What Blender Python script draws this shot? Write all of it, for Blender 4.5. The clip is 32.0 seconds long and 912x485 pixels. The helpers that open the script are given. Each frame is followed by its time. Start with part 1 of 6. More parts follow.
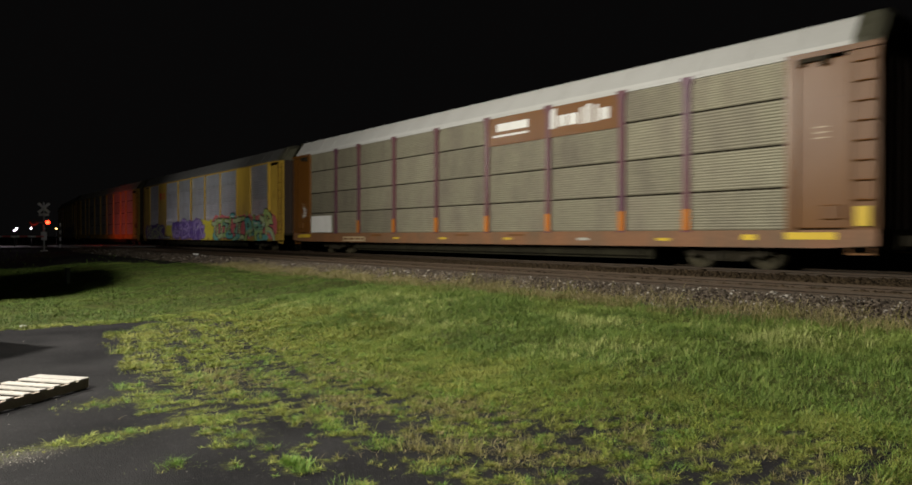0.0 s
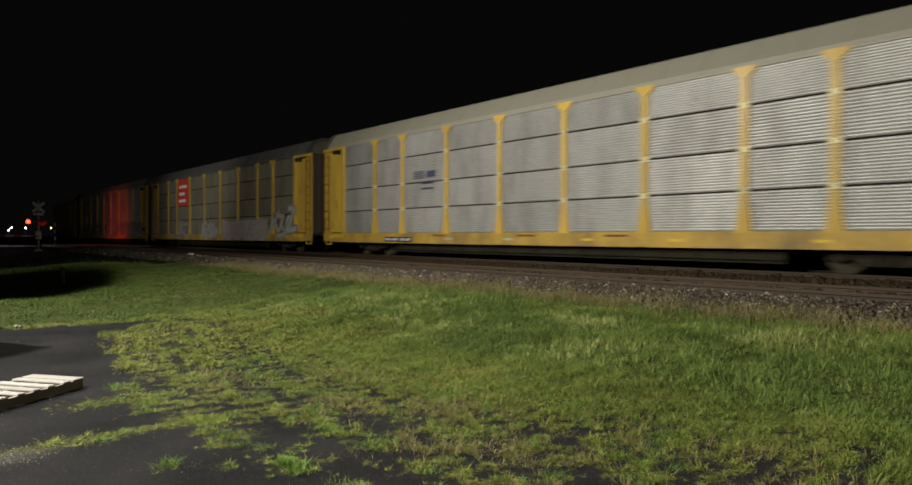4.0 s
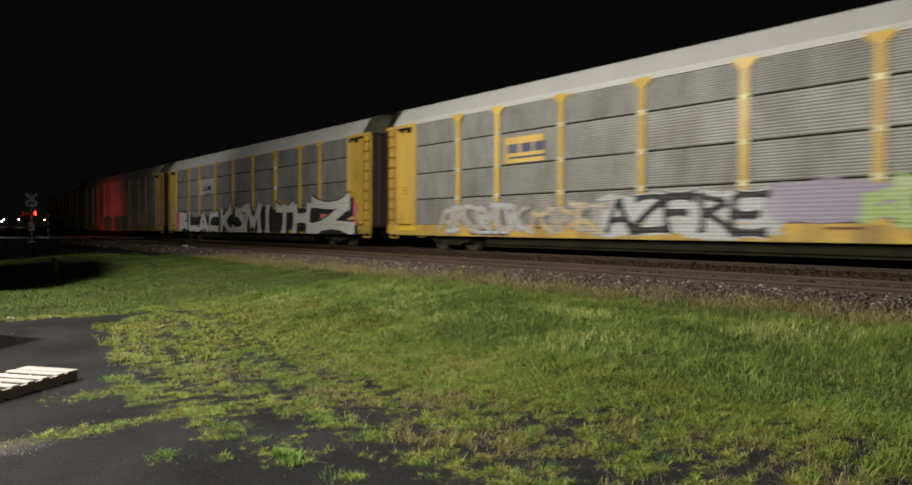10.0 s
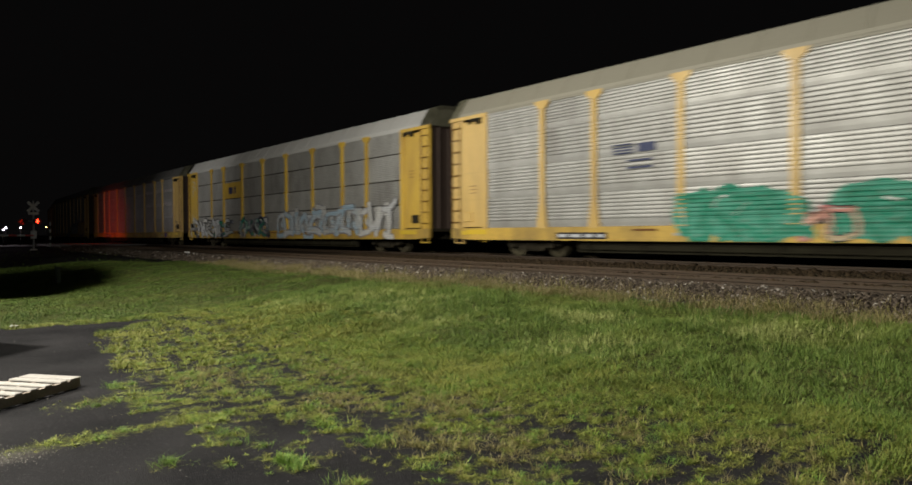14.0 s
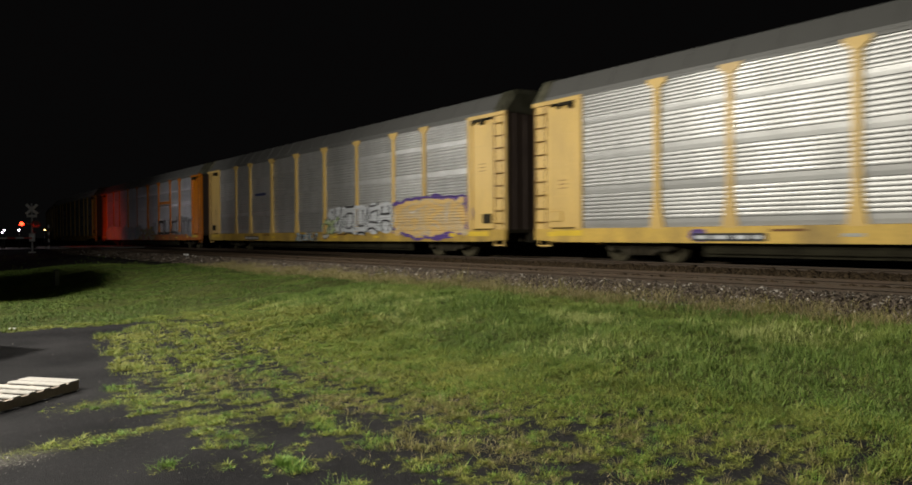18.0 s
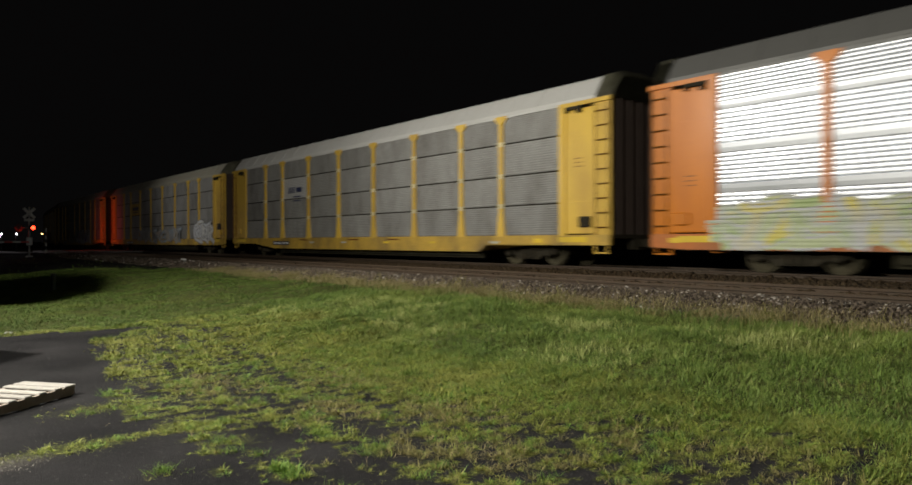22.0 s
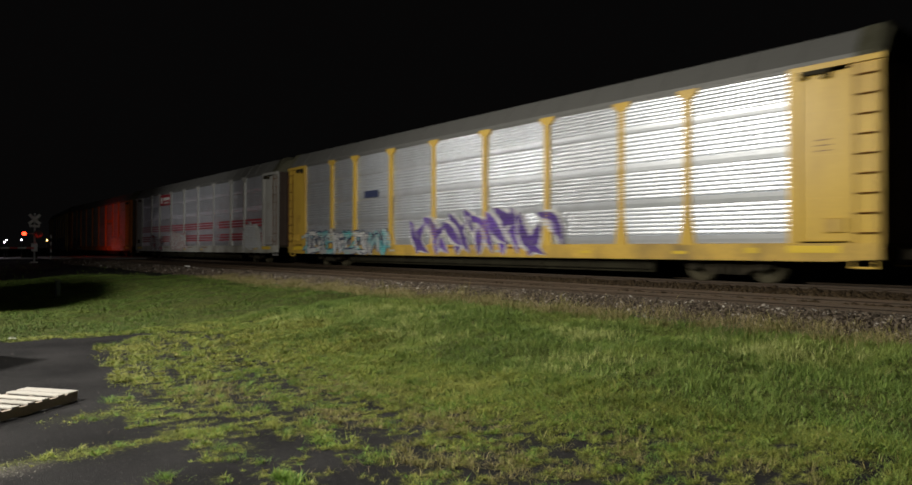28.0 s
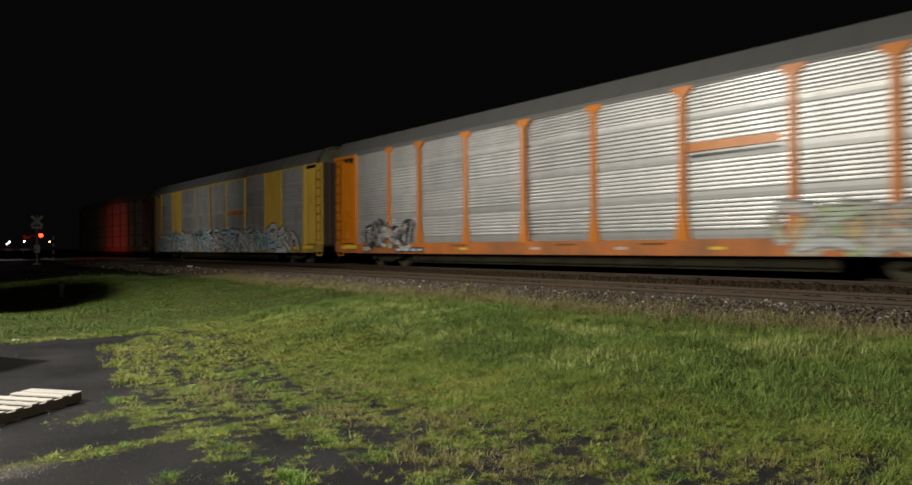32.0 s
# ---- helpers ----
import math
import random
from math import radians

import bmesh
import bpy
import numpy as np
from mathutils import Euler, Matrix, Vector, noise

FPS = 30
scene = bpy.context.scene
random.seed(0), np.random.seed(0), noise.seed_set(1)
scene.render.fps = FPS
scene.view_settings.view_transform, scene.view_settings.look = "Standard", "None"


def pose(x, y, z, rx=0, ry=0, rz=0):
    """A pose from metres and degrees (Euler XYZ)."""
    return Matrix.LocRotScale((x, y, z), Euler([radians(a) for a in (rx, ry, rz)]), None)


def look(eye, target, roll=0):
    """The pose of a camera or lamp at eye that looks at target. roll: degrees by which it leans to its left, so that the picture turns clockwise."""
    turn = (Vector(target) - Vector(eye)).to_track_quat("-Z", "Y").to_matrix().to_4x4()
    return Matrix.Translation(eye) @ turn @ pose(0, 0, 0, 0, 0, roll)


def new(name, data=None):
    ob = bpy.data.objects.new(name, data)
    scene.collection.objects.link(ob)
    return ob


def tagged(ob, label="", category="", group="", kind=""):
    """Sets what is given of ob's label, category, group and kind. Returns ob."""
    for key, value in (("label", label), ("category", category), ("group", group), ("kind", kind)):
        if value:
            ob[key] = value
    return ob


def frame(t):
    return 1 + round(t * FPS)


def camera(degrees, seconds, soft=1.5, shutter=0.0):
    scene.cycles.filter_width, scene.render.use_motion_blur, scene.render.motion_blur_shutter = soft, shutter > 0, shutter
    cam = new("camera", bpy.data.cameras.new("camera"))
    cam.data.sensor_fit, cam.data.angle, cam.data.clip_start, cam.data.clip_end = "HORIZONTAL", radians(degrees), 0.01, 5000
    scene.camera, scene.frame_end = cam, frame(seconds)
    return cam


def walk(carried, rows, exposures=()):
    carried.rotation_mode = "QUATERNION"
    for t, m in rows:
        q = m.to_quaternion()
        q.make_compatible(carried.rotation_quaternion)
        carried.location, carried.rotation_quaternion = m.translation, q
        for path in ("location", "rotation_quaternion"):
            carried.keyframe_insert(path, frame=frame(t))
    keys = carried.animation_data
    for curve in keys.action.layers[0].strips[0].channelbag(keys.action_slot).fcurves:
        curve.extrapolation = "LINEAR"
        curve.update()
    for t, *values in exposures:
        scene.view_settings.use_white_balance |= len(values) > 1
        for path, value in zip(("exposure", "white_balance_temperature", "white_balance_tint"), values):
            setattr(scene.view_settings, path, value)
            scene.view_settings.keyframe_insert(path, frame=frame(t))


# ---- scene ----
import functools

# Camera: held by hand at one spot beside the line, 1.6 m over the tarmac; heading, tilt and lean in degrees
EYE = Vector((0.0, 0.0, 1.6))
cam = camera(67.98, 32.0, soft=1.6, shutter=0.5)


def aim(heading, tilt, lean):
    """A camera pose at EYE: heading to the left of +Y, tilt upwards."""
    h, p = radians(heading), radians(tilt)
    way = Vector((-math.sin(h) * math.cos(p), math.cos(h) * math.cos(p), math.sin(p)))
    return look(EYE, EYE + way, lean)


ROWS = (
    (0, 50.857, -0.490, 0.090), (0.5, 50.882, -0.420, 0.563), (1, 50.886, -0.424, 0.589), (1.5, 50.924, -0.429, 0.452),
    (2, 50.927, -0.406, 0.450), (2.5, 50.896, -0.339, 0.611), (3, 50.733, -0.421, 0.357), (3.5, 50.617, -0.433, 0.254),
    (5.5, 50.234, -0.617, 0.150), (6, 50.228, -0.679, 0.109), (6.5, 50.228, -0.677, 0.077), (7, 50.212, -0.703, 0.191),
    (7.5, 50.177, -0.782, 0.358), (8, 50.118, -0.950, 0.242), (8.5, 50.123, -1.046, 0.144), (9, 50.088, -1.114, -0.125),
    (9.5, 50.091, -1.118, 0.083), (10, 50.102, -1.126, 0.288), (10.5, 50.118, -1.200, 0.014), (11, 50.141, -1.206, -0.220),
    (11.5, 50.160, -1.144, -0.133), (12, 50.213, -1.039, 0.269), (12.5, 50.225, -0.989, 0.230), (13, 50.236, -0.937, -0.073),
    (13.5, 50.234, -0.871, -0.271), (14, 50.226, -0.811, -0.275), (14.5, 50.246, -0.758, -0.048), (16.5, 50.170, -0.620, -0.198),
    (17, 50.143, -0.599, -0.050), (17.5, 50.127, -0.664, -0.271), (18, 50.134, -0.650, -0.377), (18.5, 50.113, -0.630, -0.423),
    (19, 50.094, -0.603, -0.176), (19.5, 50.057, -0.579, 0.111), (20, 50.038, -0.535, 0.079), (20.5, 50.006, -0.417, -0.197),
    (21, 49.978, -0.297, -0.134), (21.5, 49.982, -0.217, -0.037), (22, 49.959, -0.150, -0.111), (22.5, 49.958, -0.059, 0.124),
    (23, 49.957, 0.060, 0.341), (23.5, 49.957, 0.079, 0.242), (24, 49.966, 0.124, -0.057), (24.5, 49.986, 0.194, -0.219),
    (25, 49.996, 0.294, -0.109), (25.5, 50.021, 0.379, 0.182), (27.5, 50.209, 0.564, 0.089), (28, 50.266, 0.569, 0.223),
    (28.5, 50.304, 0.522, -0.067), (29, 50.326, 0.541, -0.244), (29.5, 50.361, 0.555, -0.109), (30, 50.398, 0.549, -0.005),
    (30.5, 50.418, 0.521, -0.019), (31, 50.422, 0.444, -0.226), (31.5, 50.434, 0.402, -0.415), (32, 50.423, 0.384, -0.287),
)
# the camera's own exposure follows the glare of the passing cars
EXPOSURES = ((0, 0.12), (0.5, 0.25), (1, 0.38), (1.5, 0.2), (2, -0.05), (3, -0.18), (3.5, -0.1), (5.5, 0.1), (6, 0.15), (7, 0.2), (7.4, -0.1), (8, -0.68), (8.5, -0.66), (9, -0.45), (9.5, 0.0),
             (10, 0.2), (12, 0.22), (13, 0.15), (14, 0.07), (17, 0.0), (19, 0.0), (22, 0.0), (23, 0.2), (24, 0.33), (25, 0.32), (25.5, 0.3), (27.5, 0.1), (28, -0.1), (29, -0.08), (32, -0.05))
walk(cam, [(t, aim(h, p, r)) for t, h, p, r in ROWS], EXPOSURES)

# ---- light: night, an unseen mast lamp in the yard beside the camera, added fill lamps, red crossing flashers far off ----
world = bpy.data.worlds.new("night")
scene.world = world
world.use_nodes = True
world.node_tree.nodes["Background"].inputs[0].default_value = (0.62, 0.58, 0.58, 1)
world.node_tree.nodes["Background"].inputs[1].default_value = 0.0035
scene.view_settings.exposure = 0.0

LAMP = Vector((-15.5, -0.6, 8.2))
FILL_AT = Vector((-5.0, -4.0, 6.2))
BEAMS_AT = Vector((-40.0, -9.0, 8.0))


def lamp_object(name, kind, place, power, colour, radius):
    data = bpy.data.lights.new(name, kind)
    data.energy, data.color, data.shadow_soft_size = power, colour, radius
    ob = new(name, data)
    ob.location = place
    return ob


flood = lamp_object("yard_light", "SPOT", LAMP, 6700, (1.0, 0.95, 0.84), 0.22)
flood.data.spot_size, flood.data.spot_blend = radians(180), 0.6
flood.matrix_basis = look(LAMP, LAMP + Vector((0.06, 1.0, -0.36)))
# Fill added from behind the camera to brighten the foreground; its lamp is unseen.
fill_light = lamp_object("fill_light", "SPOT", FILL_AT, 7000, (1.0, 0.95, 0.82), 0.25)
fill_light.data.spot_size, fill_light.data.spot_blend = radians(150), 0.6
fill_light.matrix_basis = look(FILL_AT, FILL_AT + Vector((0.22, 1.0, -0.40)))
# Narrow beam from an unseen floodlight, for the second highlight on the cars.
beam = lamp_object("unseen_beam", "SPOT", BEAMS_AT, 5000, (1.0, 0.96, 0.88), 0.3)
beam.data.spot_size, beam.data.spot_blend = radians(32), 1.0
beam.matrix_basis = look(BEAMS_AT, (-17.0, 15.7, 4.2))
# Second beam added from the same unseen spot to brighten the far cars.
far_fill_beam = lamp_object("unseen_beam", "SPOT", BEAMS_AT + Vector((-0.7, 0, 0)), 6200, (1.0, 0.97, 0.90), 0.3)
far_fill_beam.data.spot_size, far_fill_beam.data.spot_blend = radians(40), 1.0
far_fill_beam.matrix_basis = look(BEAMS_AT + Vector((-0.7, 0, 0)), (-47.0, 15.7, 6.4))
RAIL = 0.80          # top of rail over the tarmac
TRAIN_Y, NEAR_Y = 17.21, 11.65   # centre lines of the two tracks
MAST = (-57.0, 7.8, 0.42)        # crossing signal
red_a = lamp_object("flasher_light", "SPOT", (-67.8, 10.2, 2.4), 330, (1.0, 0.05, 0.03), 0.12)
red_a.data.spot_size, red_a.data.spot_blend = radians(105), 0.9
red_a.matrix_basis = look((-67.8, 10.2, 2.4), (-68.6, 15.7, 2.6))

# ---- materials ----
MATS = {}


def mat(name, colour, rough=0.6, metal=0.0, var=0.25, scale=3.0, fine=40.0, bump=0.15, stain=None, stain_amount=0.35, spec=0.5, streak=1.0, emit=0.0, hue=0.0):
    """A painted, bare or weathered surface: broad stains and fine grain over a base colour, a little different on each piece."""
    if name in MATS:
        return MATS[name]
    m = bpy.data.materials.new(name)
    m.use_nodes = True
    nt = m.node_tree
    n, l = nt.nodes, nt.links
    b = n["Principled BSDF"]
    b.inputs["Metallic"].default_value = metal
    b.inputs["Specular IOR Level"].default_value = spec
    co = n.new("ShaderNodeTexCoord")
    info = n.new("ShaderNodeObjectInfo")
    mul = n.new("ShaderNodeVectorMath")
    mul.operation = "SCALE"
    com = n.new("ShaderNodeCombineXYZ")
    for i in range(3):
        l.new(info.outputs["Random"], com.inputs[i])
    l.new(com.outputs[0], mul.inputs[0])
    mul.inputs["Scale"].default_value = 37.0
    add = n.new("ShaderNodeVectorMath")
    l.new(co.outputs["Object"], add.inputs[0])
    l.new(mul.outputs[0], add.inputs[1])
    stretch = n.new("ShaderNodeVectorMath")
    stretch.operation = "MULTIPLY"
    stretch.inputs[1].default_value = (1, 1, streak)
    l.new(add.outputs[0], stretch.inputs[0])
    big = n.new("ShaderNodeTexNoise")
    big.inputs["Scale"].default_value = scale
    big.inputs["Detail"].default_value = 6
    big.inputs["Roughness"].default_value = 0.62
    l.new(stretch.outputs[0], big.inputs["Vector"])
    small = n.new("ShaderNodeTexNoise")
    small.inputs["Scale"].default_value = fine
    small.inputs["Detail"].default_value = 4
    l.new(add.outputs[0], small.inputs["Vector"])
    ramp = n.new("ShaderNodeValToRGB")
    ramp.color_ramp.elements[0].position, ramp.color_ramp.elements[1].position = 0.42, 0.72
    ramp.color_ramp.elements[0].color = (0, 0, 0, 1)
    ramp.color_ramp.elements[1].color = (1, 1, 1, 1)
    l.new(big.outputs["Fac"], ramp.inputs[0])
    amount = n.new("ShaderNodeMath")
    amount.operation = "MULTIPLY"
    amount.inputs[1].default_value = stain_amount
    l.new(ramp.outputs[0], amount.inputs[0])
    mix = n.new("ShaderNodeMix")
    mix.data_type = "RGBA"
    s = stain or tuple(c * 0.45 for c in colour)
    mix.inputs["A"].default_value = (*colour, 1)
    mix.inputs["B"].default_value = (*s, 1)
    l.new(amount.outputs[0], mix.inputs["Factor"])
    hsv = n.new("ShaderNodeHueSaturation")
    val = n.new("ShaderNodeMapRange")
    val.inputs["To Min"].default_value, val.inputs["To Max"].default_value = 1 - var, 1 + var
    l.new(small.outputs["Fac"], val.inputs["Value"])
    rnd = n.new("ShaderNodeMapRange")
    rnd.inputs["To Min"].default_value, rnd.inputs["To Max"].default_value = 1 - var * 0.5, 1 + var * 0.5
    l.new(info.outputs["Random"], rnd.inputs["Value"])
    vv = n.new("ShaderNodeMath")
    vv.operation = "MULTIPLY"
    l.new(val.outputs[0], vv.inputs[0])
    l.new(rnd.outputs[0], vv.inputs[1])
    l.new(vv.outputs[0], hsv.inputs["Value"])
    l.new(mix.outputs["Result"], hsv.inputs["Color"])
    l.new(hsv.outputs[0], b.inputs["Base Color"])
    rr = n.new("ShaderNodeMapRange")
    rr.inputs["To Min"].default_value, rr.inputs["To Max"].default_value = max(0.05, rough - 0.12), min(1, rough + 0.14)
    l.new(big.outputs["Fac"], rr.inputs["Value"])
    l.new(rr.outputs[0], b.inputs["Roughness"])
    if bump:
        bp = n.new("ShaderNodeBump")
        bp.inputs["Strength"].default_value = bump
        bp.inputs["Distance"].default_value = 0.02
        l.new(small.outputs["Fac"], bp.inputs["Height"])
        l.new(bp.outputs[0], b.inputs["Normal"])
    if emit:
        b.inputs["Emission Color"].default_value = (*colour, 1)
        b.inputs["Emission Strength"].default_value = emit
    MATS[name] = m
    return m


def island_mat(name, dark, light, rough=0.6, spec=0.3, tint=None, patch=None, sheen=0.0):
    """A surface for joined small pieces (blades, stones): each piece has a shade of its own; patch: a colour that whole tufts lean to."""
    m = bpy.data.materials.new(name)
    m.use_nodes = True
    n, l = m.node_tree.nodes, m.node_tree.links
    b = n["Principled BSDF"]
    g = n.new("ShaderNodeNewGeometry")
    ramp = n.new("ShaderNodeValToRGB")
    e = ramp.color_ramp.elements
    e[0].color, e[1].color = (*dark, 1), (*light, 1)
    if tint:
        k = e.new(0.93)
        k.color = (*light, 1)
        e[2].color = (*tint, 1)
    l.new(g.outputs["Random Per Island"], ramp.inputs[0])
    out = ramp.outputs[0]
    if patch:
        co = n.new("ShaderNodeTexCoord")
        for scale, low, high, colour, amount in ((0.75, 0.48, 0.66, patch, 0.75), (2.6, 0.50, 0.72, tuple(c * 0.6 for c in dark), 0.55)):
            t = n.new("ShaderNodeTexNoise")
            t.inputs["Scale"].default_value, t.inputs["Detail"].default_value = scale, 5
            l.new(co.outputs["Object"], t.inputs["Vector"])
            f = n.new("ShaderNodeMapRange")
            f.inputs["From Min"].default_value, f.inputs["From Max"].default_value, f.inputs["To Max"].default_value = low, high, amount
            l.new(t.outputs["Fac"], f.inputs["Value"])
            x = n.new("ShaderNodeMix")
            x.data_type = "RGBA"
            l.new(f.outputs[0], x.inputs["Factor"])
            l.new(out, x.inputs["A"])
            x.inputs["B"].default_value = (*colour, 1)
            out = x.outputs["Result"]
    l.new(out, b.inputs["Base Color"])
    b.inputs["Roughness"].default_value = rough
    b.inputs["Specular IOR Level"].default_value = spec
    return m


# ---- mesh helpers ----
def link_mesh(name, me, material, parent=None, label=""):
    if material and not me.materials:
        me.materials.append(material)
    ob = new(name, me)
    if parent:
        ob.parent = parent
    if label:
        ob["label"] = label
    return ob


def part(name, bm, material, parent=None, label=""):
    me = bpy.data.meshes.new(name)
    bm.to_mesh(me)
    bm.free()
    return link_mesh(name, me, material, parent, label)


def box(bm, x0, x1, y0, y1, z0, z1):
    v = [bm.verts.new(p) for p in ((x0, y0, z0), (x1, y0, z0), (x1, y1, z0), (x0, y1, z0), (x0, y0, z1), (x1, y0, z1), (x1, y1, z1), (x0, y1, z1))]
    for f in ((3, 2, 1, 0), (4, 5, 6, 7), (0, 1, 5, 4), (1, 2, 6, 5), (2, 3, 7, 6), (3, 0, 4, 7)):
        bm.faces.new([v[i] for i in f])
    return v


def bevelled(bm, w=0.01, seg=1):
    bmesh.ops.bevel(bm, geom=bm.edges[:], offset=w, segments=seg, affect="EDGES", clamp_overlap=True)
    return bm


def tube(bm, a, b, r0, r1=None, n=10):
    """A straight tapered round bar from a to b."""
    a, b = Vector(a), Vector(b)
    r1 = r0 if r1 is None else r1
    q = (b - a).to_track_quat("Z", "Y")
    rings = []
    for p, r in ((a, r0), (b, r1)):
        rings.append([bm.verts.new(p + q @ Vector((r * math.cos(2 * math.pi * i / n), r * math.sin(2 * math.pi * i / n), 0))) for i in range(n)])
    for i in range(n):
        bm.faces.new((rings[0][i], rings[0][(i + 1) % n], rings[1][(i + 1) % n], rings[1][i]))
    bm.faces.new(rings[0][::-1])
    bm.faces.new(rings[1])


def sweep(bm, profile, x0, x1, closed=True, flip=False):
    """A profile of (y, z) carried along x."""
    a = [bm.verts.new((x0, y, z)) for y, z in profile]
    b = [bm.verts.new((x1, y, z)) for y, z in profile]
    k = len(profile)
    for i in range(k if closed else k - 1):
        j = (i + 1) % k
        f = (a[i], b[i], b[j], a[j])
        bm.faces.new(f[::-1] if flip else f)
    if closed:
        bm.faces.new(a if flip else a[::-1])
        bm.faces.new(b[::-1] if flip else b)


def thing(name, place, label, category, group="", turn=0.0):
    ob = new(name)
    ob.empty_display_size = 0.3
    ob.matrix_basis = pose(*place, 0, 0, turn)
    return tagged(ob, label, category, group)


def grid_mesh(name, xs, ys, height, material):
    X, Y = np.meshgrid(xs, ys)
    Z = height(X, Y)
    nx, ny = len(xs), len(ys)
    verts = np.stack([X, Y, Z], -1).reshape(-1, 3)
    i = np.arange(nx * ny).reshape(ny, nx)
    faces = np.stack([i[:-1, :-1], i[:-1, 1:], i[1:, 1:], i[1:, :-1]], -1).reshape(-1, 4)
    me = bpy.data.meshes.new(name)
    me.from_pydata(verts.tolist(), [], faces.tolist())
    me.polygons.foreach_set("use_smooth", [True] * len(faces))
    return link_mesh(name, me, material)


# ---- the lie of the land ----
BEND, RADIUS, TURNED = -75.0, 345.0, 1.15   # beyond the road the line swings away


def along(x, yc):
    """Place and turn (radians) on the track with centre line yc, x metres along it."""
    r = RADIUS + TRAIN_Y - yc
    if x >= BEND:
        return x, yc, 0.0
    run = (BEND - x) * r / RADIUS
    a = min(run / r, TURNED)
    rest = run - a * r
    return BEND - r * math.sin(a) - rest * math.cos(a), yc + r * (1 - math.cos(a)) + rest * math.sin(a), -a


def swing(x):
    """How far the line has swung aside at x."""
    d = np.clip(BEND - np.asarray(x, float), 0, 300)
    return RADIUS - np.sqrt(RADIUS ** 2 - d ** 2)


def step(a, b, v):
    t = np.clip((v - a) / (b - a), 0, 1)
    return t * t * (3 - 2 * t)


def waves(x, y, s, k):
    """A smooth uneven field of about -1 to 1, with bumps about s metres long."""
    r = np.random.RandomState(k)
    out = np.zeros(np.broadcast(x, y).shape)
    for i in range(9):
        a, f, p = r.uniform(0, 2 * math.pi), r.uniform(0.6, 1.7) * 2 * math.pi / s, r.uniform(0, 6.3)
        out = out + np.sin((x * math.cos(a) + y * math.sin(a)) * f + p)
    return out / 3.6


def lie(x, y):
    """Height of the ground."""
    x, y = np.asarray(x, float), np.asarray(y, float)
    z = 0.46 * step(3.0, 9.2, y) + (0.075 * waves(x, y, 4.2, 3) + 0.03 * waves(x, y, 1.6, 9)) * step(3.8, 6.0, y) * (1 - step(8.4, 9.3, y))
    z = z + 0.10 * step(-14, -30, x) * (1 - step(6, 9, y))
    yb = y - swing(x)
    bed = step(9.25, 10.75, yb) * (1 - step(18.9, 20.6, yb))
    z = z * (1 - bed) + 0.69 * bed
    road = step(-77, -72, x) * (1 - step(-60, -55, x)) * (1 - step(26, 40, y)) * step(-30, 3, y)
    road = road * (1 - bed)
    return z * (1 - road) + 0.70 * road - 0.25 * step(20.6, 26, y) * (1 - road)


def sward(x, y):
    """0 on bare tarmac, 1 in closed grass."""
    x, y = np.asarray(x, float), np.asarray(y, float)
    edge = np.interp(x, (-40, -14.2, -13.3, -12.4, -10.0, -6.6, -4.6, -3.2, -1.0, 4.0), (-9, -4, 3.9, 2.55, 2.15, 1.55, 1.75, 2.4, 3.2, 3.4)) + 0.10 * waves(x, y, 0.8, 2)
    d = y - edge
    cover = 0.45 * step(-0.12, 0.2, d) + 0.75 * step(1.5, 3.2, d)
    cover = np.where(x < -13.6, step(-13.7, -14.3, x) + cover, cover)
    clump = 0.55 * waves(x, y, 0.75, 5) + 0.80 * waves(x, y, 0.34, 6) + 0.75 * waves(x, y, 0.17, 7) + 0.4 * waves(x, y, 0.085, 19)
    cover = cover + 0.50 * clump * step(-0.1, 0.2, d) * (1 - 0.80 * step(2.0, 3.6, d))
    near = np.exp(-(((x + 3.85) / 1.2) ** 2 + ((y - 2.1) / 0.68) ** 2))
    cover = step(0.12, 0.86, cover - 0.62 * near)
    cover = cover + 0.85 * np.exp(-((x + 5.9 + 0.12 * waves(x, y, 1.3, 8)) / 0.14) ** 2) * step(0.2, 0.7, y) * (y < 2.4)
    cover = cover + 0.7 * np.exp(-(((x + 7.15) / 0.22) ** 2 + ((y - 1.55) / 0.45) ** 2))
    for px, py, w in ((-4.3, 2.06, 0.17), (-4.9, 1.42, 0.15), (-4.65, 1.75, 0.12), (-3.75, 2.8, 0.2), (-3.3, 2.35, 0.14), (-5.3, 2.2, 0.15)):
        cover = cover + 0.55 * np.exp(-(((x - px) / w) ** 2 + ((y - py) / (0.9 * w)) ** 2))
    # the mown strip's cover falls to almost nothing short of the crossing, leaving dark ground
    cover = cover * (0.02 + 0.98 * step(-0.9, 0.5, x + 35.2 - 0.8 * (y - 4.1) - 0.9 * np.clip(y - 6.6, 0, 4) + 0.5 * waves(x, y, 1.9, 15)))
    return np.clip(cover, 0, 1)


